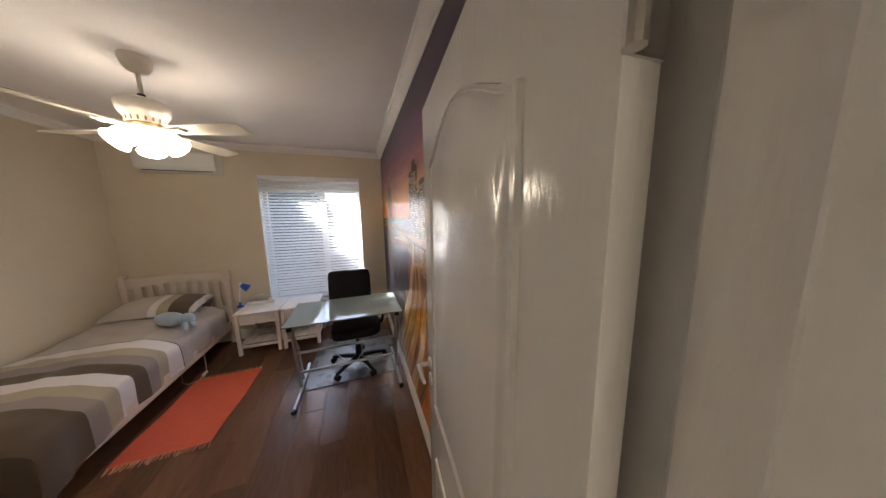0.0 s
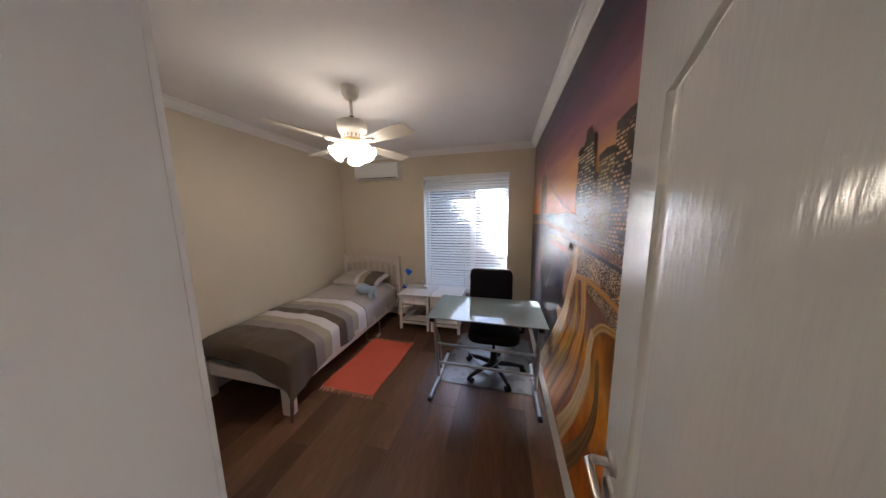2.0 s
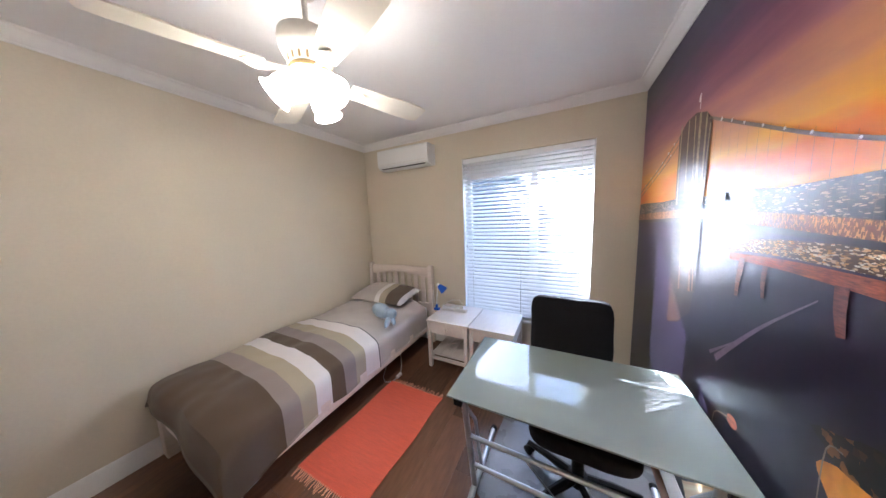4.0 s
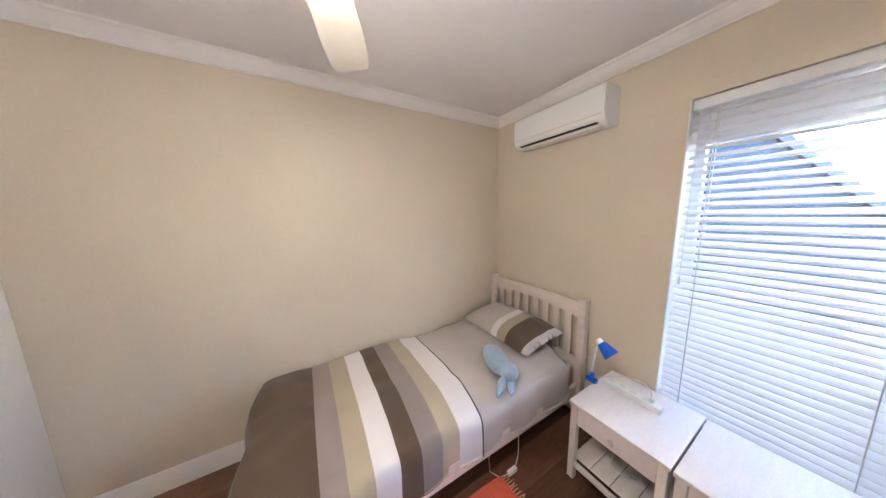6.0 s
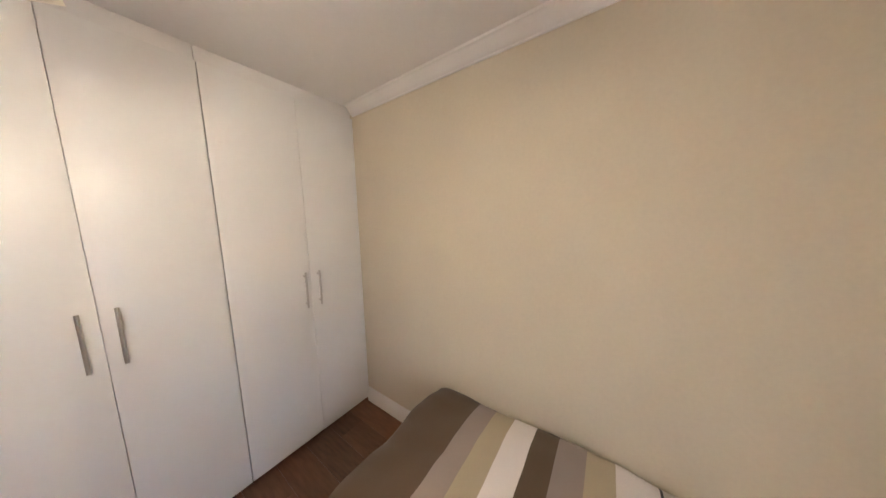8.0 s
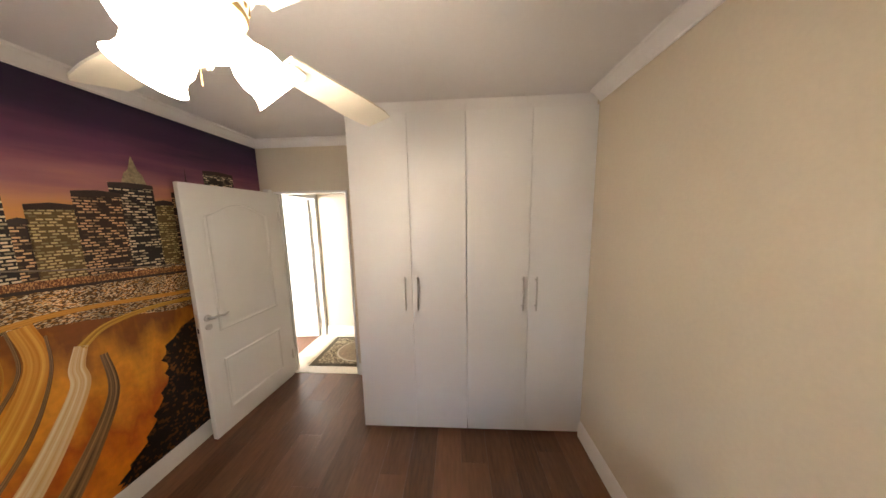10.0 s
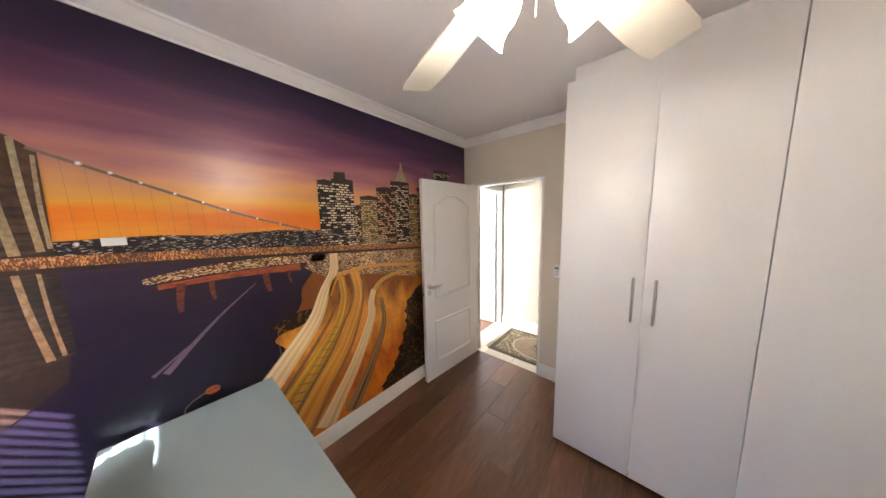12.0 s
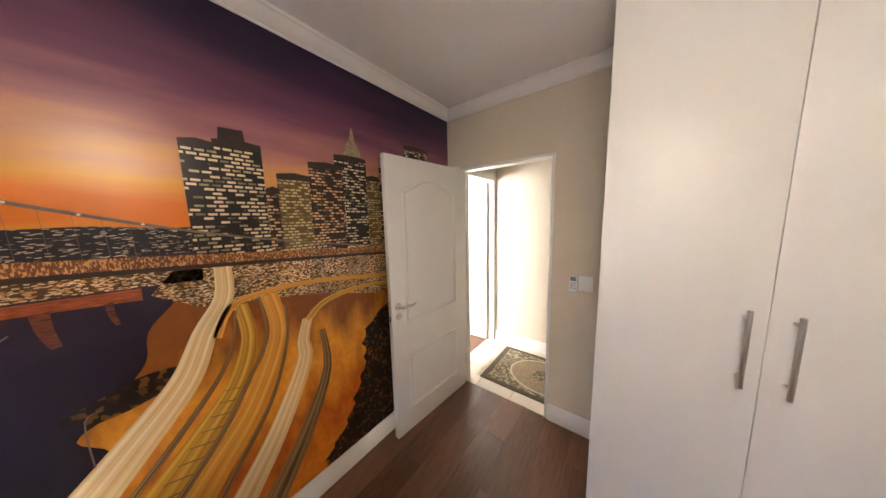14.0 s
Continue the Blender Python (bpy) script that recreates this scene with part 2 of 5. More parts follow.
def sweep_profile(bm, profile, path, flip=False):
    """Runs a profile of (out, up) pairs along a plan path of (x, y, nx, ny), with n pointing into the room."""
    rings = [[bm.verts.new((x + nx * o, y + ny * o, u)) for o, u in profile] for x, y, nx, ny in path]
    k = len(profile)
    for a, b in zip(rings, rings[1:]):
        for i in range(k):
            bm.faces.new((a[i], a[(i + 1) % k], b[(i + 1) % k], b[i]))
    bm.faces.new(rings[0])
    bm.faces.new(rings[-1][::-1])
    return bm


ORIGIN = {}


def thing(name, x, y, z, label, category, group="", kind=""):
    e = new(name)
    e.empty_display_size = 0.1
    e.location = (x, y, z)
    ORIGIN[e.name] = Vector((x, y, z))
    return tagged(e, label, category, group, kind)


def part(name, bm, material, parent=None, label="", smooth=True):
    """One mesh object from a bmesh in world coordinates, under a thing or a part."""
    o = ORIGIN.get(parent.name, Vector()) if parent else Vector()
    bmesh.ops.recalc_face_normals(bm, faces=bm.faces)
    bmesh.ops.translate(bm, verts=bm.verts, vec=-o)
    me = bpy.data.meshes.new(name)
    bm.to_mesh(me)
    bm.free()
    me.materials.append(material)
    if smooth:
        me.polygons.foreach_set("use_smooth", [True] * len(me.polygons))
        me.set_sharp_from_angle(angle=radians(35))
    ob = new(name, me)
    if parent:
        ob.parent = parent
        ORIGIN[ob.name] = o
    if label:
        tagged(ob, label)
    return ob


def solo(name, bm, material, label, category, kind="", group="", smooth=True):
    return tagged(part(name, bm, material, None, "", smooth), label, category, group, kind)


# ---------------------------------------------------------------- the room
DX0, DX1, DH = 2.08, 2.88, 2.05      # bedroom doorway
WX0, WX1, WZ0, WZ1 = 1.43, 2.69, 0.45, 2.20   # window opening
bm = box(-0.2, W + 0.2, L, L + 0.2, 0, WZ0)
bx(bm, -0.2, W + 0.2, L, L + 0.2, WZ1, H + 0.1)
bx(bm, -0.2, WX0, L, L + 0.2, WZ0, WZ1)
bx(bm, WX1, W + 0.2, L, L + 0.2, WZ0, WZ1)
solo("wall_north", bm, CREAM, "cream painted wall with the window opening", "wall", "structure", smooth=False)
solo("wall_west", box(-0.2, 0, -1.2, L, 0, H + 0.1), CREAM, "plain cream painted wall beside the bed", "wall", "structure")
bm = box(-0.0, DX0, -0.08, 0, 0, H + 0.1)
bx(bm, DX0, DX1, -0.08, 0, DH, H + 0.1)
bx(bm, DX1, W, -0.08, 0, 0, H + 0.1)
solo("wall_south", bm, CREAM, "cream painted wall with the bedroom doorway", "wall", "structure", smooth=False)
solo("wall_east", box(W, W + 0.14, -0.08, L, 0, H + 0.1), CREAM, "wall behind the printed mural", "wall", "structure")
solo("ceiling", box(-0.2, 5.2, -1.3, L + 0.2, H, H + 0.12), CEIL, "flat white painted ceiling", "ceiling", "structure")
# hall and the room beyond it
bm = box(0, W + 0.1, -1.08, -0.93, 0, H)
solo("wall_hall_south", bm, CREAM, "cream painted hall wall", "wall", "structure")
bm = box(W - 0.05, W + 0.05, -0.93, -0.875, 0, H)
bx(bm, W - 0.05, W + 0.05, -0.875, -0.08, 2.05, H)
solo("wall_hall_east", bm, SKIRT, "hall wall round the second doorway", "wall", "structure", smooth=False)
bm = box(W + 0.1, 5.2, -1.3, -1.08, 0, H)
bx(bm, 5.0, 5.2, -1.08, 1.5, 0, H)
bx(bm, W + 0.14, 5.0, 1.3, 1.5, 0, H)
solo("wall_beyond", bm, CREAM, "cream walls of the room past the hall", "wall", "structure", smooth=False)
solo("floor_beyond", box(W + 0.04, 5.0, -1.08, 1.3, -0.08, 0.0), FLOORW, "dark laminate floor of the room past the hall", "floor", "structure")

# cornice and skirting
CPROF = [(0, 2.487), (0.009, 2.487), (0.012, 2.496), (0.020, 2.500), (0.036, 2.514), (0.054, 2.538), (0.060, 2.545), (0.068, 2.548), (0.071, H), (0, H)]


def run(name, prof, p0, p1, n, material, label, category):
    (x0, y0), (x1, y1) = p0, p1
    solo(name, sweep_profile(bmesh.new(), prof, [(x0, y0, *n), (x1, y1, *n)]), material, label, category, "structure")


def room_cornice():
    c = [(CPROF[i][0], CPROF[i][1]) for i in range(len(CPROF))]
    bm = bmesh.new()
    corner = [(1.745, 0, 0, 1), (W, 0, -1, 1), (W, L, -1, -1), (0, L, 1, -1), (0, 0.705, 1, 0)]
    sweep_profile(bm, c, corner)
    solo("cornice", bm, CORN, "white moulded plaster cornice round the ceiling", "cornice", "structure")


room_cornice()
SPROF = [(0, 0), (0.018, 0), (0.018, 0.088), (0.014, 0.094), (0.014, 0.112), (0.010, 0.118), (0.006, 0.130), (0, 0.132)]
for nm, a, b, nn in (("baseboard_west", (0, 0.70), (0, L), (1, 0)), ("baseboard_north", (0.018, L), (W - 0.018, L), (0, -1)),
                     ("baseboard_east", (W, 0.02), (W, L), (-1, 0)), ("baseboard_south", (1.745, 0), (DX0 - 0.002, 0), (0, 1)),
                     ("baseboard_corner", (DX1 + 0.062, 0), (W - 0.018, 0), (0, 1)), ("baseboard_hall", (0.5, -0.93), (W - 0.052, -0.93), (0, 1))):
    run(nm, SPROF, a, b, nn, SKIRT, "white moulded skirting board", "baseboard")


# ---------------------------------------------------------------- doors
def door_frame(name, label):
    f = thing(name, (DX0 + DX1) / 2, -0.06, 0, label, "door frame", kind="structure")
    part("jamb", box(DX0, DX0 + 0.022, -0.09, 0.010, 0, DH, bevel=0.003), GLOSS, f)
    part("jamb", box(DX1 - 0.022, DX1, -0.09, 0.004, 0, DH, bevel=0.003), GLOSS, f)
    part("head", box(DX0 + 0.022, DX1 - 0.022, -0.09, 0.010, DH - 0.022, DH, bevel=0.003), GLOSS, f)
    part("stop", box(DX1 - 0.036, DX1 - 0.022, -0.085, -0.045, 0, DH - 0.022, bevel=0.003), GLOSS, f)
    part("hinge_post", box(DX1 + 0.001, DX1 + 0.060, 0.001, 0.058, 0, DH + 0.02, bevel=0.004), GLOSS, f)
    for x0, x1 in ((DX0 - 0.055, DX0 - 0.001), (DX1 + 0.001, DX1 + 0.055)):
        bm = bmesh.new()
        bx(bm, x0, x1, -0.102, -0.081, 0, DH + 0.05, bevel=0.006, seg=2)
        bx(bm, x0 + 0.014, x1 - 0.014, -0.110, -0.098, 0, DH + 0.036, bevel=0.005, seg=2)
        part("architrave", bm, SKIRT, f)
    return f


door_frame("door_frame_1", "white enamelled frame of the bedroom doorway")


def panelled_leaf(width, height, thick):
    """A moulded leaf, hinge edge at x = 0, with an arched upper panel and two lower ones, raised on both faces."""
    bm = box(0, width, -thick / 2, thick / 2, 0, height, bevel=0.003, seg=2)
    m = 0.125

    def ring(pts, s):
        n = len(pts)
        loops = []
        cx, cz = sum(p[0] for p in pts) / n, sum(p[1] for p in pts) / n
        hx, hz = max(abs(p[0] - cx) for p in pts), max(abs(p[1] - cz) for p in pts)
        for inset, lift in ((0, 0.0), (0.005, 0.008), (0.015, 0.009), (0.024, 0.0015), (0.030, 0.0006), (0.055, 0.0065), (0.062, 0.0075)):
            loops.append([bm.verts.new((cx + (x - cx) * (1 - inset / hx), s * (thick / 2 + lift), cz + (z - cz) * (1 - inset / hz))) for x, z in pts])
        for a, b in zip(loops, loops[1:]):
            for i in range(n):
                bm.faces.new((a[i], a[(i + 1) % n], b[(i + 1) % n], b[i]))
        bm.faces.new(loops[-1])

    arch = [(m, 0.86), (width - m, 0.86), (width - m, height - 0.24)]
    arch += [(width - m - (width - 2 * m) * k / 12, height - 0.24 + 0.10 * math.sin(math.pi * k / 12) ** 1.3) for k in range(1, 12)]
    arch += [(m, height - 0.24)]
    for s in (1, -1):
        ring(arch, s)
        ring([(m, 0.17), (width - m, 0.17), (width - m, 0.62), (m, 0.62)], s)
    return bm


def lever_set(bm, x, z, s, thick):
    """A rose, a curved lever and a keyhole rose on one face (s = 1 or -1) of a leaf; the lever points to the hinge."""
    f = s * thick / 2
    lathe(bm, [(0.026, 0), (0.026, 0.006), (0.022, 0.010), (0.012, 0.011)], Matrix.Translation((x, f, z)) @ pose(0, 0, 0, -90 * s, 0, 0), 20)
    tube(bm, [(x, f + s * 0.008, z), (x, f + s * 0.040, z), (x - 0.010, f + s * 0.052, z), (x - 0.045, f + s * 0.054, z + 0.006), (x - 0.085, f + s * 0.052, z - 0.004), (x - 0.120, f + s * 0.050, z + 0.008)], [0.010, 0.010, 0.011, 0.0095, 0.008, 0.006], 10)
    lathe(bm, [(0.024, 0), (0.024, 0.006), (0.020, 0.009), (0.008, 0.009)], Matrix.Translation((x, f, z - 0.072)) @ pose(0, 0, 0, -90 * s, 0, 0), 20)


def door(name, hinge, turn, label, width=0.81, height=2.02):
    d = thing(name, 0, 0, 0, label, "door", kind="structure")
    part("door_leaf", panelled_leaf(width, height, 0.04), GLOSS, d, smooth=True)
    for s in (1, -1):
        bm = bmesh.new()
        lever_set(bm, width - 0.055, 1.00, s, 0.04)
        part("door_handle", bm, STEEL, d, "brushed steel lever handle with keyhole rose")
    part("lock_plate", box(width - 0.001, width + 0.002, -0.011, 0.011, 0.86, 1.05), STEEL, d)
    bm = box(width + 0.001, width + 0.0035, -0.006, 0.006, 0.90, 0.94)
    part("keyhole", bm, BLACKP, d)
    for z in (0.25, 1.78):
        bm = tube(bmesh.new(), [(-0.008, 0.02, z - 0.05), (-0.008, 0.02, z + 0.05)], 0.008, 10)
        bx(bm, -0.003, -0.0005, -0.018, 0.018, z - 0.05, z + 0.05)
        part("hinge", bm, STEEL, d)
    d.matrix_world = pose(*hinge, 0.012, 0, 0, turn)
    return d


door("door_1", (2.842, 0.040), 85.0, "white gloss panelled bedroom door standing open against the mural wall")
door("door_2", (W + 0.03, -0.845), 4.0, "white panelled door standing open in the hall", height=2.02)

# ---------------------------------------------------------------- window and blind
win = thing("window_1", (WX0 + WX1) / 2, L + 0.14, WZ0, "white aluminium window with four panes behind a venetian blind", "window", kind="structure")
YF = L + 0.14
part("window_frame", box(WX0, WX0 + 0.05, YF, YF + 0.05, WZ0, WZ1, bevel=0.004), TRIM, win)
part("window_frame", box(WX1 - 0.05, WX1, YF, YF + 0.05, WZ0, WZ1, bevel=0.004), TRIM, win)
part("window_frame", box(WX0 + 0.05, WX1 - 0.05, YF, YF + 0.05, WZ0, WZ0 + 0.05, bevel=0.004), TRIM, win)
part("window_frame", box(WX0 + 0.05, WX1 - 0.05, YF, YF + 0.05, WZ1 - 0.05, WZ1, bevel=0.004), TRIM, win)
part("mullion", box(2.13, 2.21, YF - 0.005, YF + 0.055, WZ0 + 0.05, 1.984, bevel=0.004), TRIM, win)
part("transom", box(2.21, WX1 - 0.05, YF, YF + 0.05, 1.07, 1.12, bevel=0.004), TRIM, win)
# added panel that darkens the blind's top rows and cuts off the high sun
part("head_shade_panel", box(WX0 + 0.05, WX1 - 0.05, YF + 0.004, YF + 0.046, 1.985, WZ1 - 0.051), TRIM, win)
for x0, x1, z0, z1 in ((WX0 + 0.05, 2.13, WZ0 + 0.05, 1.984), (2.21, WX1 - 0.05, WZ0 + 0.05, 1.07), (2.21, WX1 - 0.05, 1.12, 1.984)):
    pane = part("pane", box(x0, x1, YF + 0.022, YF + 0.027, z0, z1), PANE, win)
    pane.visible_shadow = False
for x in (WX0 + 0.0005, WX1 - 0.0055):
    part("reveal_lining", box(x, x + 0.005, L + 0.001, YF - 0.001, WZ0 + 0.001, WZ1 - 0.001), TRIM, win)
part("window_sill", box(WX0 - 0.03, WX1 + 0.03, L - 0.035, YF, WZ0 - 0.028, WZ0, bevel=0.006, seg=2), SKIRT, win, "white painted sill")

blind = thing("venetian_blind", (WX0 + WX1) / 2, L + 0.05, WZ0 + 0.01, "white slatted venetian blind with the slats tilted part open", "blind")
BX0, BX1, BY = WX0 + 0.008, WX1 - 0.008, L + 0.045
part("headrail", box(BX0, BX1, BY - 0.03, BY + 0.03, WZ1 - 0.055, WZ1 - 0.003, bevel=0.004), SLATM, blind)
part("bottom_rail", box(BX0, BX1, BY - 0.025, BY + 0.025, WZ0 + 0.006, WZ0 + 0.022, bevel=0.004), SLATM, blind)


def slat_mesh():
    bm = bmesh.new()
    rows = []
    tilt = radians(30)
    for i in range(5):
        s = -0.025 + 0.0125 * i
        bow = 0.003 * (1 - (s / 0.025) ** 2)
        y, z = s * math.cos(tilt) - bow * math.sin(tilt), s * math.sin(tilt) + bow * math.cos(tilt)
        rows.append([bm.verts.new((x, y, z + dz)) for dz in (0.0, 0.0022) for x in (BX0 + 0.004, BX1 - 0.004)])
    for a, b in zip(rows, rows[1:]):
        bm.faces.new((a[0], a[1], b[1], b[0]))
        bm.faces.new((a[2], b[2], b[3], a[3]))
        bm.faces.new((a[0], b[0], b[2], a[2]))
        bm.faces.new((a[1], a[3], b[3], b[1]))
    bm.faces.new((rows[0][0], rows[0][2], rows[0][3], rows[0][1]))
    bm.faces.new((rows[-1][0], rows[-1][1], rows[-1][3], rows[-1][2]))
    bmesh.ops.recalc_face_normals(bm, faces=bm.faces)
    me = bpy.data.meshes.new("slat")
    bm.to_mesh(me)
    bm.free()
    me.materials.append(SLATM)
    return me


SLAT = slat_mesh()
PITCH = 0.0415
for i in range(int((WZ1 - 0.07 - WZ0 - 0.03) / PITCH) + 1):
    ob = new("slat", SLAT)
    ob.parent = blind
    ob.location = Vector((0, BY, WZ0 + 0.045 + i * PITCH)) - ORIGIN[blind.name]
    ob.rotation_euler = (random.uniform(-0.015, 0.015), random.uniform(-0.0008, 0.0008), 0)
for x in (1.53, 2.06, 2.59):
    for dy in (-0.024, 0.024):
        part("ladder_cord", tube(bmesh.new(), [(x, BY + dy, WZ0 + 0.02), (x, BY + dy, WZ1 - 0.05)], 0.0024, 6), CORD, blind)
part("pull_cord", tube(bmesh.new(), [(1.47, BY - 0.036, 1.25), (1.47, BY - 0.034, WZ1 - 0.05)], 0.0015, 5), CORD, blind)
part("cord_weight", lathe(bmesh.new(), [(0.003, 0), (0.008, -0.008), (0.008, -0.035), (0.004, -0.042)], Matrix.Translation((1.47, BY - 0.036, 1.255)), 10), PLASTIC, blind)

# outside: own eave, neighbour's gable, paving
solo("eave", box(-1.5, 5, L + 0.2, L + 0.31, 2.46, 2.54), SOFFIT, "boarded underside of the roof eave outside the window", "eave", "structure")
solo("ground", box(-200, 200, L + 0.2, 400, -0.35, -0.3), GRASS, "paved yard outside the window", "ground", "structure")
# gable line placed so its shadow cuts diagonally across the blind
house = thing("neighbour_house", -0.6, 7.6, -0.3, "house across the yard, wall coloured dark for shade, sloping tiled roof set to shadow the blind", "house")
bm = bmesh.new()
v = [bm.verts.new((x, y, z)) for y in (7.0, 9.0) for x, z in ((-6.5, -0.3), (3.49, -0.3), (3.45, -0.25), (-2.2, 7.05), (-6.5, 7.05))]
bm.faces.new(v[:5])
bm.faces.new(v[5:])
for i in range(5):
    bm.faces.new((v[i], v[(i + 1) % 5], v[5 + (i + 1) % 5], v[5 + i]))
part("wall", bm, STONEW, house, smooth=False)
bm = bmesh.new()
v = [bm.verts.new((x, y, z)) for y in (6.9, 9.1) for x, z in ((3.49, -0.26), (-2.2, 7.07), (-2.2, 7.17), (3.56, -0.20))]
for f in ((0, 1, 2, 3), (4, 7, 6, 5), (0, 4, 5, 1), (1, 5, 6, 2), (2, 6, 7, 3), (3, 7, 4, 0)):
    bm.faces.new([v[i] for i in f])
part("roof", bm, ROOFT, house, smooth=False)


# ---------------------------------------------------------------- wardrobe
def bar_handle(x, z0, z1, y):
    bm = tube(bmesh.new(), [(x, y + 0.034, z0), (x, y + 0.034, z1)], 0.0065, 12)
    for z in (z0 + 0.028, z1 - 0.028):
        tube(bm, [(x, y, z), (x, y + 0.034, z)], 0.005, 10)
    return bm


def wardrobe(x0, x1, seam, handles, label, end_panel):
    w = thing("wardrobe", (x0 + x1) / 2, 0.35, 0, label, "wardrobe", "built-in wardrobe units")
    right = x1 - 0.018 if end_panel else x1
    bm = box(x0 + 0.002, right - 0.002, 0.004, 0.676, 0.06, 2.478)
    part("carcass", bm, MELAMINE, w)
    if end_panel:
        part("end_panel", box(right, x1, 0.004, 0.679, 0.02, 2.478, bevel=0.0015), MELAMINE, w)
    # plinth painted dark to give the shade under the wardrobe doors
    part("plinth", box(x0 + 0.003, right - 0.003, 0.01, 0.655, 0.0, 0.06), EDGE, w, "recessed plinth coloured dark as shadow")
    part("filler_panel", box(x0 + 0.002, x1 - 0.04 if end_panel else x1, 0.004, 0.672, 2.480, H - 0.001), CORN, w, "white filler panel up to the ceiling")
    for a, b, hx in ((x0 + 0.002, seam - 0.001, handles[0]), (seam + 0.001, x1 - 0.0015, handles[1])):
        d = part("wardrobe_door", box(a, b, 0.680, 0.698, 0.035, 2.474, bevel=0.0016, seg=2), MELAMINE, w)
        part("handle", bar_handle(hx, 1.055, 1.310, 0.698), STEEL, d, "brushed steel bar handle")


wardrobe(0.0, 0.888, 0.432, (0.382, 0.477), "white melamine wardrobe unit with two tall doors beside the wall", False)
wardrobe(0.889, 1.742, 1.303, (1.255, 1.350), "white melamine wardrobe end unit with two tall doors and steel handles", True)

# ---------------------------------------------------------------- air conditioner
ac = thing("air_conditioner", 0.745, L - 0.1, 2.14, "white split air conditioner on the wall above the bed", "air conditioner")
prof = [(0, 2.165), (0.09, 2.154), (0.150, 2.168), (0.176, 2.196), (0.184, 2.25), (0.184, 2.372), (0.170, 2.387), (0, 2.392)]
bm = sweep_profile(bmesh.new(), prof, [(0.385, L, 0, -1), (1.070, L, 0, -1)])
part("body", bm, PLASTIC, ac)
for x0, x1 in ((0.372, 0.3845), (1.0705, 1.084)):
    p2 = [(o * 0.985, 2.265 + (u - 2.265) * 0.985) for o, u in prof]
    part("end_cap", sweep_profile(bmesh.new(), p2, [(x0, L, 0, -1), (x1, L, 0, -1)]), PLASTIC, ac)
part("outlet_slot", box(0.43, 1.04, L - 0.170, L - 0.145, 2.166, 2.172), BLACKP, ac, "dark air outlet slot")
part("louvre", box(0.42, 1.05, L - 0.150, L - 0.095, 2.150, 2.158, bevel=0.002), PLASTIC, ac)
part("panel_line", box(0.40, 1.07, L - 0.1855, L - 0.178, 2.212, 2.215), FILLER, ac)

ac.location += Vector((0.012, 0, 0.014))

# ---------------------------------------------------------------- ceiling fan
FX, FY = 1.485, 1.915
fan = thing("ceiling_fan", FX, FY, H, "aged white four-blade ceiling fan with lit glass shades", "ceiling fan")
up = Matrix.Translation((FX, FY, 0))
at = Matrix.Translation((FX, FY, -0.04))      # the motor hangs from a short rod
part("canopy", lathe(bmesh.new(), [(0.066, H), (0.068, H - 0.012), (0.062, H - 0.045), (0.045, H - 0.075), (0.020, H - 0.088)], up, 28), FANM, fan)
part("downrod", lathe(bmesh.new(), [(0.011, H - 0.085), (0.011, 2.335)], up, 14), FANM, fan)
part("collar", lathe(bmesh.new(), [(0.017, 2.40), (0.019, 2.375), (0.026, 2.362)], at, 14), BLACKP, fan)
part("motor_housing", lathe(bmesh.new(), [(0.03, 2.370), (0.085, 2.366), (0.108, 2.352), (0.112, 2.335), (0.108, 2.300), (0.100, 2.282), (0.086, 2.262), (0.082, 2.235), (0.070, 2.220)], at, 36), FANM, fan)
for i in range(18):
    a = 2 * math.pi * i / 18
    m = at @ Matrix.Translation((0, 0, 2.252)) @ Matrix.Rotation(a, 4, "Z")
    bm = box(0.080, 0.0865, -0.0045, 0.0045, -0.015, 0.012, bevel=0.002)
    bm.transform(m)
    part("vent", bm, BRASS, fan, "dark vent slot")
part("switch_cup", lathe(bmesh.new(), [(0.066, 2.219), (0.060, 2.205), (0.056, 2.165), (0.062, 2.150), (0.045, 2.135), (0.016, 2.122), (0.010, 2.105)], at, 28), FANM, fan)
part("gold_band", lathe(bmesh.new(), [(0.079, 2.232), (0.083, 2.226), (0.079, 2.216), (0.067, 2.2135)], at, 30), BRASS, fan)


def blade_mesh():
    bm = bmesh.new()
    n = 10
    rows = []
    for i in range(n + 1):
        s = i / n
        r = 0.165 + 0.415 * s
        hw = 0.044 + 0.020 * min(1, s * 1.6) - (0.010 * ((s - 0.9) / 0.1) ** 2 if s > 0.9 else 0)
        rows.append([(r, -hw), (r, hw)])
    vs = [[bm.verts.new((x, y, z)) for x, y in row for z in (0.003, -0.003)] for row in rows]
    for a, b in zip(vs, vs[1:]):
        for i, j in ((0, 2), (2, 3), (3, 1), (1, 0)):
            bm.faces.new((a[i], a[j], b[j], b[i]))
    bm.faces.new((vs[0][0], vs[0][1], vs[0][3], vs[0][2]))
    bm.faces.new((vs[-1][0], vs[-1][2], vs[-1][3], vs[-1][1]))
    return bm


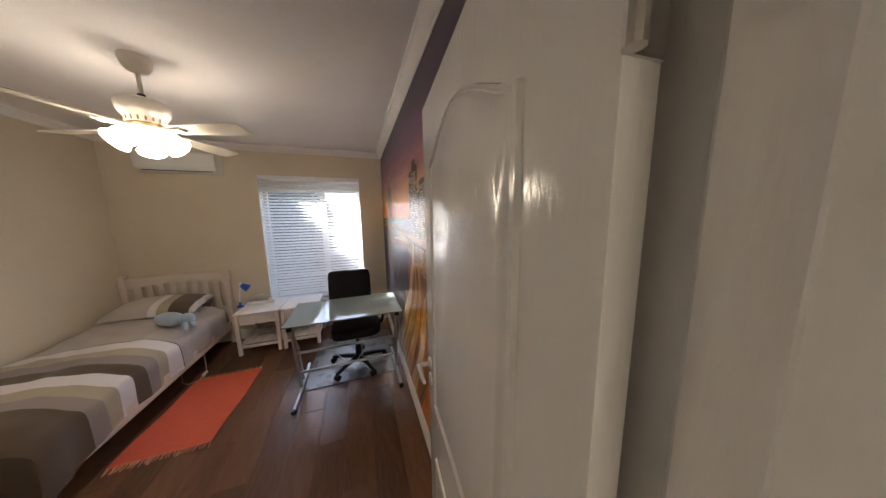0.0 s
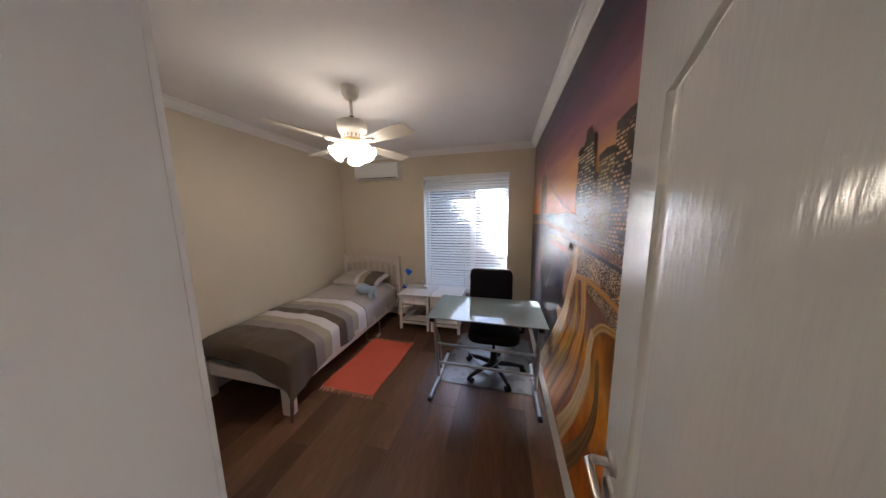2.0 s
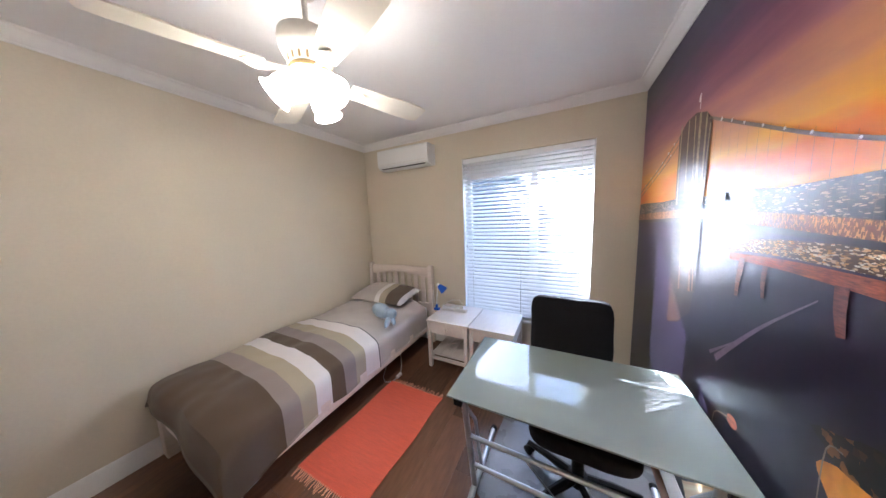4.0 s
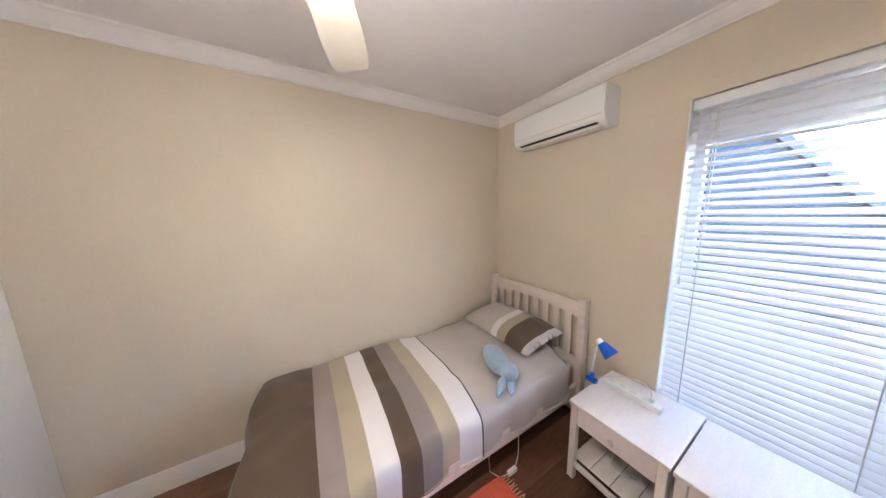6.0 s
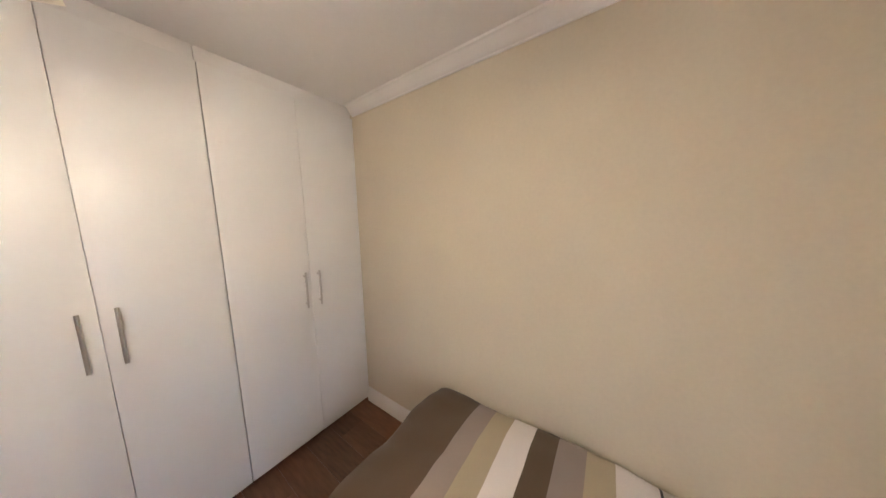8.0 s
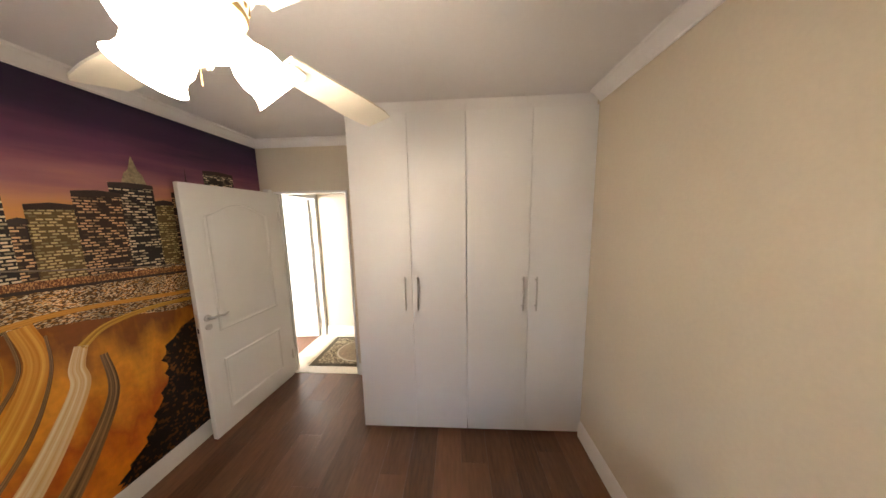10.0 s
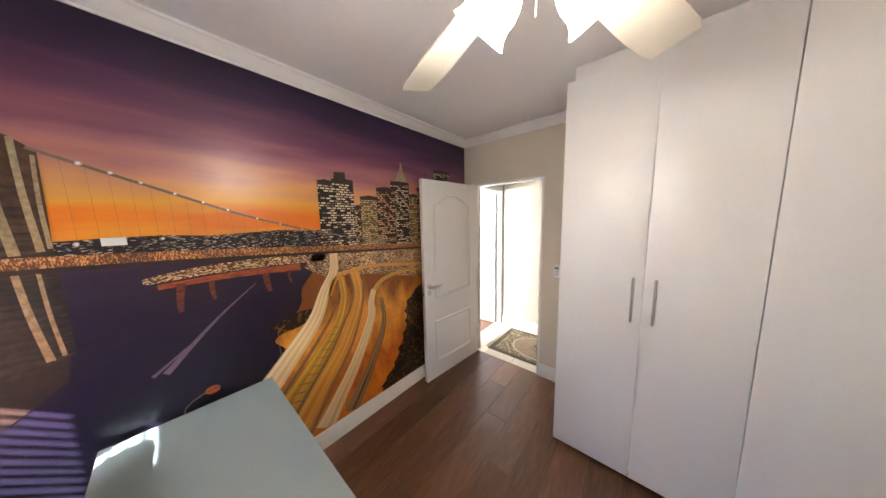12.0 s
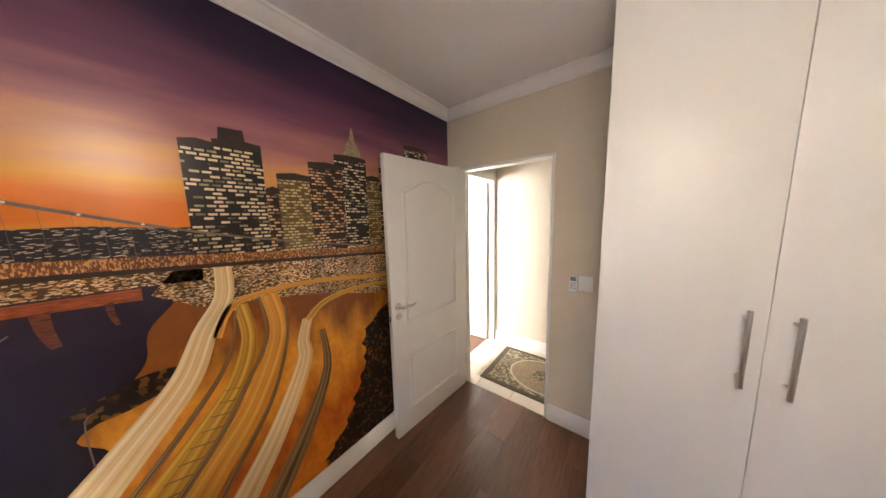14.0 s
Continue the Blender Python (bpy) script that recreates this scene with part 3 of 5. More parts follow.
def arm_mesh():
    bm = tube(bmesh.new(), [(0.060, 0, 2.218), (0.10, 0, 2.206), (0.15, 0, 2.2)], [0.012, 0.009, 0.011], 8)
    v = [(0.140, -0.012), (0.175, -0.036), (0.215, -0.030), (0.235, 0.0), (0.215, 0.030), (0.175, 0.036), (0.140, 0.012)]
    top = [bm.verts.new((x, y, 2.1945)) for x, y in v]
    low = [bm.verts.new((x, y, 2.1900)) for x, y in v]
    bm.faces.new(top)
    bm.faces.new(low[::-1])
    for i in range(7):
        bm.faces.new((top[i], low[i], low[(i + 1) % 7], top[(i + 1) % 7]))
    for x, y in ((0.178, -0.022), (0.178, 0.022), (0.222, 0)):
        lathe(bm, [(0.005, 2.190), (0.005, 2.187), (0.002, 2.185)], Matrix.Translation((x, y, 0)), 8)
    return bm


for i in range(4):
    turn = at @ Matrix.Rotation(radians(-20 + 90 * i), 4, "Z")
    bm = blade_mesh()
    bm.transform(turn @ Matrix.Translation((0, 0, 2.200)) @ Matrix.Rotation(radians(-11), 4, "X"))
    b = part("blade", bm, BLADE, fan)
    bm = arm_mesh()
    bm.transform(turn)
    part("blade_arm", bm, FANM, b)
for i in range(3):
    a = radians(-2 + 120 * i)
    m = at @ Matrix.Rotation(a, 4, "Z") @ Matrix.Translation((0.044, 0, 2.190)) @ Matrix.Rotation(radians(132), 4, "Y") @ Matrix.Scale(0.93, 4)
    bm = lathe(bmesh.new(), [(0.017, -0.012), (0.020, 0.0), (0.020, 0.018), (0.024, 0.026)], m, 16)
    k = part("lamp_holder", bm, FANM, fan)
    bm = lathe(bmesh.new(), [(0.024, 0.020), (0.040, 0.034), (0.055, 0.060), (0.059, 0.085), (0.056, 0.105), (0.060, 0.122), (0.070, 0.137), (0.067, 0.136), (0.056, 0.120), (0.052, 0.105), (0.054, 0.085), (0.050, 0.060), (0.036, 0.036)], m, 28, cap=False)
    part("glass_shade", bm, GLOWM, k, "glowing bell-shaped opal glass shade")
part("pull_chain", tube(bmesh.new(), [(FX + 0.012, FY, 2.085), (FX + 0.013, FY, 2.03)], 0.0015, 5), BRASS, fan)


# ---------------------------------------------------------------- bed
bed = thing("bed", 0.50, 2.62, 0, "whitewashed pine single bed against the wall, with slatted headboard", "bed")
for x in (0.008, 0.965):
    part("post", box(x, x + 0.055, 3.635, 3.700, 0, 0.985, bevel=0.006, seg=2), WOOD, bed)


def arched_rail(x0, x1, y0, y1, z0, z1, rise):
    bm = bmesh.new()
    n = 16
    rows = []
    for i in range(n + 1):
        s = i / n
        lift = rise * math.sin(math.pi * s)
        x = x0 + (x1 - x0) * s
        rows.append([bm.verts.new(p) for p in ((x, y0, z0 + lift), (x, y1, z0 + lift), (x, y1, z1 + lift * 0.35), (x, y0, z1 + lift * 0.35))])
    for a, b in zip(rows, rows[1:]):
        for k in range(4):
            bm.faces.new((a[k], a[(k + 1) % 4], b[(k + 1) % 4], b[k]))
    bm.faces.new(rows[0])
    bm.faces.new(rows[-1][::-1])
    return bm


part("top_rail", arched_rail(0.064, 0.964, 3.652, 3.682, 0.83, 0.955, 0.045), WOODH, bed)
part("lower_rail", box(0.064, 0.964, 3.652, 3.682, 0.40, 0.50, bevel=0.003), WOODH, bed)
for i in range(8):
    x = 0.118 + i * 0.1045
    part("slat", box(x, x + 0.058, 3.658, 3.676, 0.495, 0.862 + 0.04 * math.sin(math.pi * (x - 0.03) / 0.93), bevel=0.003), WOOD, bed)
part("side_rail", box(0.968, 0.994, 1.640, 3.634, 0.190, 0.300, bevel=0.004), WOODH, bed)
part("side_rail", box(0.014, 0.040, 1.640, 3.634, 0.190, 0.300, bevel=0.004), WOODH, bed)
for x in (0.008, 0.905):
    part("foot_leg", box(x, x + 0.092, 1.575, 1.639, 0, 0.345, bevel=0.006, seg=2), WOOD, bed)
part("foot_rail", box(0.101, 0.904, 1.592, 1.622, 0.215, 0.325, bevel=0.004), WOODH, bed)
for x, z in ((0.951, 0.30), (0.951, 0.235)):
    part("bolt_cap", lathe(bmesh.new(), [(0.007, 0), (0.007, 0.002), (0.004, 0.003)], Matrix.Translation((x, 1.574, z)) @ pose(0, 0, 0, 90, 0, 0), 10), BRASS, bed)
for i in range(9):
    y = 1.75 + i * 0.22
    part("base_slat", box(0.041, 0.967, y, y + 0.07, 0.235, 0.253), WOODH, bed)
solo("mattress", box(0.045, 0.955, 1.665, 3.630, 0.255, 0.465, bevel=0.04, seg=3), MATTRESS, "pale mattress on the bed base, mostly covered", "mattress")
STR = [(1.30, (0.100, 0.064, 0.037)), (1.862, (0.30, 0.245, 0.215)), (1.970, (0.42, 0.355, 0.245)), (2.080, (0.74, 0.70, 0.69)), (2.192, (0.105, 0.070, 0.042)),
       (2.305, (0.28, 0.235, 0.215)), (2.415, (0.42, 0.36, 0.255)), (2.527, (0.74, 0.70, 0.69)), (2.672, (0.03, 0.03, 0.04)), (2.682, (0.50, 0.455, 0.425))]
DUVETM = ramp_mat("striped_cotton_duvet", "Y", [((y - 1.3) / 2.5, c) for y, c in STR], 0.85, offset=1.3, span=2.5, grain=0.05, grain_scale=300, bump=0.15, sheen=0.15)


def duvet():
    """A cover over the mattress, hanging over the outer side and the foot, with folds."""
    bm = bmesh.new()
    nu, nv = 56, 96
    grid = []
    for j in range(nv + 1):
        row = []
        v = j / nv
        for i in range(nu + 1):
            u = i / nu
            a = u * 1.36           # run across the bed, past the outer edge it hangs
            b = 1.50 + v * 2.02
            foot = max(0.0, 1.64 - b) if b < 1.64 else 0.0
            puff = 0.022 * noise.noise(Vector((a * 3.1, b * 2.3, 0))) + 0.010 * noise.noise(Vector((a * 9, b * 8, 3)))
            crown = 0.555 + 0.025 * math.sin(math.pi * min(1, a / 1.0)) + puff
            edge = 0.935
            if a <= edge:
                x, z = 0.012 + a, crown - 0.05 * max(0, (a - 0.72) / 0.215) ** 2 - 0.045 * max(0, (0.06 - a) / 0.06) ** 2
            else:
                h = a - edge
                bend = min(1, h / 0.09)
                x = 0.012 + edge + 0.055 * math.sin(bend * math.pi / 2) + 0.010 * math.sin(b * 17 + 2 * noise.noise(Vector((b * 2, 0, 7)))) * min(1, h / 0.2)
                z = crown - 0.05 - 0.055 * (1 - math.cos(bend * math.pi / 2)) - max(0, h - 0.06) * 0.92
                low = 0.262 + 0.012 * noise.noise(Vector((b * 3, 5, 1)))
                if b < 1.95:
                    low -= 0.10 * ((1.95 - b) / 0.45)
                x += 0.035 * max(0, min(1, (1.85 - b) / 0.2)) * bend
                z = max(z, low)
            y = b
            if b < 1.68:           # over the foot end
                h = 1.68 - b
                y = 1.68 - 0.135 * math.sin(min(1, h / 0.12) * math.pi / 2) - 0.25 * max(0, h - 0.12)
                z -= 0.06 * (1 - math.cos(min(1, h / 0.12) * math.pi / 2)) + max(0, h - 0.08) * 2.1 * (0.30 + 1.1 * u * u)
                y += 0.012 * math.sin(a * 13 + 1.0) * min(1, h / 0.1)
            row.append(bm.verts.new((x, y, z)))
        grid.append(row)
    for j in range(nv):
        for i in range(nu):
            bm.faces.new((grid[j][i], grid[j][i + 1], grid[j + 1][i + 1], grid[j + 1][i]))
    ob = solo("duvet", bm, DUVETM, "striped brown, taupe, beige and white duvet spread on the bed", "duvet")
    sol = ob.modifiers.new("thick", "SOLIDIFY")
    sol.thickness, sol.offset = 0.018, -1
    return ob


duvet()
PIL = ramp_mat("striped_pillowcase", "X", [(0.0, (0.50, 0.45, 0.415)), (0.50, (0.72, 0.68, 0.66)), (0.585, (0.40, 0.34, 0.25)), (0.70, (0.12, 0.088, 0.062)), (0.92, (0.60, 0.57, 0.56))], 0.85, offset=0.08, span=0.80, grain=0.05, grain_scale=300, bump=0.15, sheen=0.15)


def pillow(x0, x1, y0, y1, z, h, tilt):
    bm = bmesh.new()
    n = 28
    for s in (1, -1):
        g = []
        for j in range(n + 1):
            row = []
            for i in range(n + 1):
                u, v = 2 * i / n - 1, 2 * j / n - 1
                t = max(0, (1 - abs(u) ** 3.0)) ** 0.55 * max(0, (1 - abs(v) ** 3.0)) ** 0.55
                pinch = 1 - 0.06 * (u * u + v * v) + 0.10 * (abs(u * v)) ** 2
                x = (x0 + x1) / 2 + u * (x1 - x0) / 2 * pinch
                y = (y0 + y1) / 2 + v * (y1 - y0) / 2 * pinch
                zz = z + s * (h / 2) * t * (1 if s > 0 else 0.45) + 0.006 * noise.noise(Vector((u * 3, v * 4, s))) + tilt * (v + 1)
                row.append(bm.verts.new((x, y, zz)))
            g.append(row)
        for j in range(n):
            for i in range(n):
                bm.faces.new((g[j][i], g[j][i + 1], g[j + 1][i + 1], g[j + 1][i]))
    bmesh.ops.remove_doubles(bm, verts=bm.verts, dist=0.0008)
    return bm


solo("pillow", pillow(0.08, 0.88, 3.19, 3.63, 0.615, 0.20, 0.03), PIL, "striped pillow leaning by the headboard on the bed", "pillow")


# ---------------------------------------------------------------- soft toy
def toy():
    bm = bmesh.new()

    def blob(c, r, ang=0, tilt=0):
        m = Matrix.Translation(c) @ Matrix.Rotation(radians(ang), 4, "Z") @ Matrix.Rotation(radians(tilt), 4, "Y") @ Matrix.Diagonal((*r, 1))
        bmesh.ops.create_icosphere(bm, subdivisions=3, radius=1, matrix=m)

    blob((0.800, 2.965, 0.640), (0.135, 0.075, 0.068), -18, 6)
    blob((0.935, 2.955, 0.630), (0.062, 0.058, 0.055))
    blob((0.960, 2.865, 0.585), (0.085, 0.026, 0.024), -62, 16)
    blob((0.985, 2.925, 0.580), (0.070, 0.024, 0.022), -45, 16)
    for v in bm.verts:
        v.co += Vector((1, 1, 1)) * 0.003 * noise.noise(v.co * 30)
    solo("soft_toy", bm, PLUSH, "pale blue plush toy lying face down on the duvet", "soft toy")


toy()


# ---------------------------------------------------------------- bedside tables
def nightstand(label, x0, x1, y0, y1, planked):
    s = thing("bedside_table", (x0 + x1) / 2, (y0 + y1) / 2, 0, label, "bedside table", "pair of bedside tables")
    part("tabletop", box(x0 - 0.008, x1 + 0.008, y0 - 0.010, y1 + 0.004, 0.502, 0.522, bevel=0.004, seg=2), WHITEWOOD, s)
    t = 0.038
    for x in (x0, x1 - t):
        for y in (y0, y1 - t):
            part("leg", box(x, x + t, y, y + t, 0, 0.502, bevel=0.003), WHITEWOOD, s)
    for x in (x0 + 0.008, x1 - 0.020):
        part("side_panel", box(x, x + 0.012, y0 + t, y1 - t, 0.372, 0.502), WHITEWOOD, s)
    part("back_panel", box(x0 + t, x1 - t, y1 - 0.02, y1 - 0.008, 0.372, 0.502), WHITEWOOD, s)
    dr = part("drawer", box(x0 + t + 0.002, x1 - t - 0.002, y0 + 0.004, y0 + 0.022, 0.380, 0.496, bevel=0.003), WHITEWOOD, s)
    m = Matrix.Translation(((x0 + x1) / 2, y0 + 0.004, 0.440)) @ pose(0, 0, 0, 90, 0, 0)
    part("knob", lathe(bmesh.new(), [(0.007, 0), (0.007, 0.010), (0.015, 0.016), (0.017, 0.022), (0.012, 0.028), (0.004, 0.030)], m, 16), WHITEWOOD, dr)
    part("shelf_rail", box(x0 + t, x1 - t, y0 + 0.008, y0 + 0.024, 0.085, 0.120, bevel=0.002), WHITEWOOD, s)
    for x in (x0 + 0.010, x1 - 0.024):
        part("shelf_rail", box(x, x + 0.014, y0 + t, y1 - t, 0.085, 0.120, bevel=0.002), WHITEWOOD, s)
    n = 5 if planked else 4
    for i in range(n):
        a = x0 + 0.012 + (x1 - x0 - 0.024) * i / n
        b = x0 + 0.012 + (x1 - x0 - 0.024) * (i + 1) / n - 0.004
        part("shelf_board", box(a, b, y0 + t + 0.001, y1 - t - 0.001, 0.121, 0.133, bevel=0.002), WHITEWOOD, s)
    return s


nightstand("white stained wooden bedside table holding a power strip", 1.205, 1.648, 3.195, 3.690, False)
nightstand("white stained wooden bedside table with drawer, beneath the window", 1.672, 2.085, 3.190, 3.672, True)

# clip lamp, power strip, cables
lamp = thing("clip_lamp", 1.185, 3.46, 0.53, "blue clip-on reading lamp with white gooseneck beside the bed", "lamp")
part("clip", box(1.150, 1.215, 3.440, 3.475, 0.523, 0.548, bevel=0.006, seg=2), BLUE, lamp)
part("clip", box(1.172, 1.192, 3.443, 3.472, 0.549, 0.590, bevel=0.006, seg=2), BLUE, lamp)
part("gooseneck", tube(bmesh.new(), [(1.182, 3.457, 0.585), (1.186, 3.457, 0.66), (1.196, 3.455, 0.74), (1.205, 3.452, 0.785), (1.222, 3.448, 0.812)], 0.006, 10), PLASTIC, lamp)
m = Matrix.Translation((1.212, 3.452, 0.820)) @ Matrix.Rotation(radians(128), 4, "Y")
part("shade", lathe(bmesh.new(), [(0.022, 0.012), (0.028, 0.020), (0.044, 0.085), (0.047, 0.096), (0.044, 0.094), (0.026, 0.022)], m, 24), BLUE, lamp, "blue conical shade")
part("cap", lathe(bmesh.new(), [(0.010, -0.016), (0.019, -0.012), (0.0215, 0.011)], m, 20), PLASTIC, lamp, "white cap")
strip = thing("power_strip", 1.36, 3.55, 0.522, "white multi-socket power strip lying on the bedside table", "power strip")
m = Matrix.Translation((1.375, 3.517, 0.523)) @ Matrix.Rotation(radians(-4), 4, "Z")
bm = box(-0.150, 0.150, -0.024, 0.024, 0, 0.036, bevel=0.005, seg=2)
bm.transform(m)
part("body", bm, PLASTIC, strip)
for i in range(4):
    bm = lathe(bmesh.new(), [(0.017, 0.036), (0.017, 0.0375), (0.014, 0.0365)], m @ Matrix.Translation((-0.105 + i * 0.06, 0, 0)), 14)
    part("socket", bm, FILLER, strip)
bm = box(-0.03, -0.008, -0.012, 0.012, 0.038, 0.068, bevel=0.004)
bm.transform(m @ Matrix.Translation((0.12, 0, 0)))
part("plug", bm, PLASTIC, strip)
part("cable", tube(bmesh.new(), [m @ Vector(p) for p in ((0.10, 0, 0.066), (0.098, 0, 0.10), (0.06, 0.0, 0.128), (-0.02, -0.01, 0.120), (-0.09, -0.04, 0.085), (-0.15, -0.05, 0.045), (-0.19, -0.055, 0.020))], 0.0035, 8), CORD, strip)
wire = thing("bed_cable", 1.05, 2.95, 0, "white cable with an inline switch hanging from the bed", "cable")
part("cable", tube(bmesh.new(), [(1.004, 2.98, 0.24), (1.006, 2.98, 0.16), (1.015, 2.97, 0.09), (1.030, 2.93, 0.040)], 0.003, 8), CORD, wire)
part("cable", tube(bmesh.new(), [(1.030, 2.87, 0.020), (1.010, 2.82, 0.006), (0.95, 2.79, 0.005), (0.88, 2.84, 0.005), (0.80, 2.98, 0.005)], 0.003, 8), CORD, wire)
part("inline_switch", box(1.018, 1.044, 2.865, 2.935, 0.012, 0.040, bevel=0.007, seg=2), PLASTIC, wire)
loop = thing("coiled_cable", 1.42, 3.38, 0.134, "loose white cable coiled on the bedside shelf", "cable")
part("coil", tube(bmesh.new(), [(1.42 + (0.06 + 0.012 * math.sin(5 * a)) * math.cos(a), 3.40 + 0.07 * math.sin(a), 0.140 + 0.004 * (k % 7)) for k, a in ((k, k * 0.45) for k in range(48))], 0.003, 6), CORD, loop)

# ---------------------------------------------------------------- rug
rug = thing("rug", 1.30, 2.36, 0.006, "orange woven cotton rug with tasselled ends on the floor", "rug")


def rug_shape(p):
    """Lays rug coordinates (across, along) on the floor, slightly askew."""
    a, b = p
    return Vector((1.008 + 0.55 * a - 0.035 * (1 - b) - 0.006 * math.sin(b * 9), 1.925 + 0.905 * b, 0.0))


bm = bmesh.new()
n = 24
g = [[[bm.verts.new(rug_shape((i / 8, j / n)) + Vector((0, 0, z + (0.0015 * noise.noise(Vector((i, j * 0.7, 0))) if z > 0.008 else 0)))) for i in range(9)] for j in range(n + 1)] for z in (0.006, 0.012)]
for j in range(n):
    for i in range(8):
        bm.faces.new((g[1][j][i], g[1][j][i + 1], g[1][j + 1][i + 1], g[1][j + 1][i]))
        bm.faces.new((g[0][j][i], g[0][j + 1][i], g[0][j + 1][i + 1], g[0][j][i + 1]))
for j in range(n):
    bm.faces.new((g[0][j][0], g[1][j][0], g[1][j + 1][0], g[0][j + 1][0]))
    bm.faces.new((g[0][j][8], g[0][j + 1][8], g[1][j + 1][8], g[1][j][8]))
for i in range(8):
    bm.faces.new((g[0][0][i], g[0][0][i + 1], g[1][0][i + 1], g[1][0][i]))
    bm.faces.new((g[0][n][i], g[1][n][i], g[1][n][i + 1], g[0][n][i + 1]))
part("weave", bm, ORANGE, rug)
for b, s in ((0.0, -1), (1.0, 1)):
    for i in range(34):
        p = rug_shape(((i + 0.5) / 34, b))
        q = p + Vector((random.uniform(-0.014, 0.014), s * random.uniform(0.035, 0.055), 0))
        part("tassel", tube(bmesh.new(), [p + Vector((0, -s * 0.006, 0.010)), (p + q) / 2 + Vector((random.uniform(-0.006, 0.006), 0, 0.009)), q + Vector((0, 0, 0.0085))], [0.004, 0.0035, 0.0025], 5), FRINGE, rug)

# ---------------------------------------------------------------- glass desk
desk = thing("glass_desk", 2.48, 2.38, 0, "silver tube desk with a frosted green glass top by the mural", "desk")
part("glass_top", box(1.985, 2.985, 2.085, 2.690, 0.722, 0.731, bevel=0.002), FROST, desk, "frosted greenish glass top")
for x, s in ((2.035, 1), (2.935, -1)):
    part("foot_bar", tube(bmesh.new(), [(x, 2.000, 0.022), (x, 2.700, 0.022)], 0.017, 12), SILVER, desk)
    for y in (1.985, 2.702):
        part("foot_cap", tube(bmesh.new(), [(x, y, 0.021), (x, y + 0.022, 0.021)], 0.020, 12), BLACKP, desk)
    part("leg", tube(bmesh.new(), [(x, 2.300, 0.035), (x, 2.170, 0.690)], 0.016, 12), SILVER, desk)
    part("leg", tube(bmesh.new(), [(x, 2.420, 0.035), (x, 2.330, 0.420), (x, 2.200, 0.600)], 0.010, 10), SILVER, desk)
    part("top_bar", tube(bmesh.new(), [(x, 2.110, 0.700), (x, 2.670, 0.700)], 0.016, 12), SILVER, desk)
    for y in (2.095, 2.662):
        part("bar_cap", box(x - 0.02, x + 0.02, y, y + 0.022, 0.682, 0.7215, bevel=0.003), BLACKP, desk)
part("cross_bar", tube(bmesh.new(), [(2.045, 2.225, 0.415), (2.925, 2.225, 0.415)], 0.012, 12), SILVER, desk)
part("cross_bar", tube(bmesh.new(), [(2.045, 2.268, 0.200), (2.925, 2.268, 0.200)], 0.012, 12), SILVER, desk)
part("cross_bar", tube(bmesh.new(), [(2.045, 2.600, 0.690), (2.925, 2.600, 0.690)], 0.012, 12), SILVER, desk)
part("brace", tube(bmesh.new(), [(2.30, 2.232, 0.412), (2.46, 2.268, 0.205)], 0.004, 8), SILVER, desk)
part("brace", tube(bmesh.new(), [(2.70, 2.232, 0.412), (2.54, 2.268, 0.205)], 0.004, 8), SILVER, desk)

# ---------------------------------------------------------------- chair mat and office chair
bm = bmesh.new()
pts = []
for cx, cy, a0 in ((2.90, 3.20, 0), (2.16, 3.20, 90), (2.10, 2.32, 180), (2.90, 2.32, 270)):
    for k in range(6):
        a = radians(a0 + 18 * k)
        pts.append((cx + 0.06 * math.cos(a), cy + 0.06 * math.sin(a)))
top = [bm.verts.new((x, y, 0.009)) for x, y in pts]
low = [bm.verts.new((x, y, 0.006)) for x, y in pts]
bm.faces.new(top)
bm.faces.new(low[::-1])
for i in range(len(pts)):
    bm.faces.new((top[i], low[i], low[(i + 1) % len(pts)], top[(i + 1) % len(pts)]))
solo("chair_mat", bm, GREYMAT, "grey plastic chair mat on the floor under the desk", "mat")
CX, CY = 2.555, 2.52
chair = thing("office_chair", CX, CY, 0.01, "black high-backed office swivel chair at the glass desk", "office chair")


def cushion(cx, cy, cz, sx, sy, sz, e, m=None, dent=0.0):
    """A padded block: a superellipsoid with flat sides, soft edges and slight unevenness."""
    bm = bmesh.new()
    bmesh.ops.create_cube(bm, size=2)
    bmesh.ops.subdivide_edges(bm, edges=bm.edges, cuts=11, use_grid_fill=True)
    for v in bm.verts:
        p = v.co.copy()
        d = (abs(p.x) ** e + abs(p.y) ** e + abs(p.z) ** e) ** (1 / e)
        p /= d
        q = Vector((p.x * sx, p.y * sy, p.z * sz))
        q += p * 0.004 * noise.noise(q * 14)
        v.co = (m @ q if m else q) + Vector((cx, cy, cz))
    return bm


part("seat", cushion(CX, CY + 0.02, 0.455, 0.245, 0.245, 0.055, 5), LEATHER, chair)
part("backrest", cushion(2.503, 2.840, 0.735, 0.232, 0.045, 0.275, 12, Matrix.Rotation(radians(-8), 3, "X")), LEATHER, chair)
part("back_bracket", tube(bmesh.new(), [(CX - 0.02, 2.70, 0.40), (CX - 0.02, 2.84, 0.40), (CX - 0.04, 2.885, 0.50), (CX - 0.04, 2.895, 0.62)], 0.022, 8), BLACKP, chair)
part("mechanism", box(CX - 0.09, CX + 0.09, CY - 0.10, CY + 0.14, 0.355, 0.402, bevel=0.008), BLACKP, chair)
part("lever", tube(bmesh.new(), [(CX - 0.08, CY, 0.378), (CX - 0.20, CY - 0.02, 0.382), (CX - 0.27, CY - 0.02, 0.374)], 0.006, 8), BLACKP, chair)
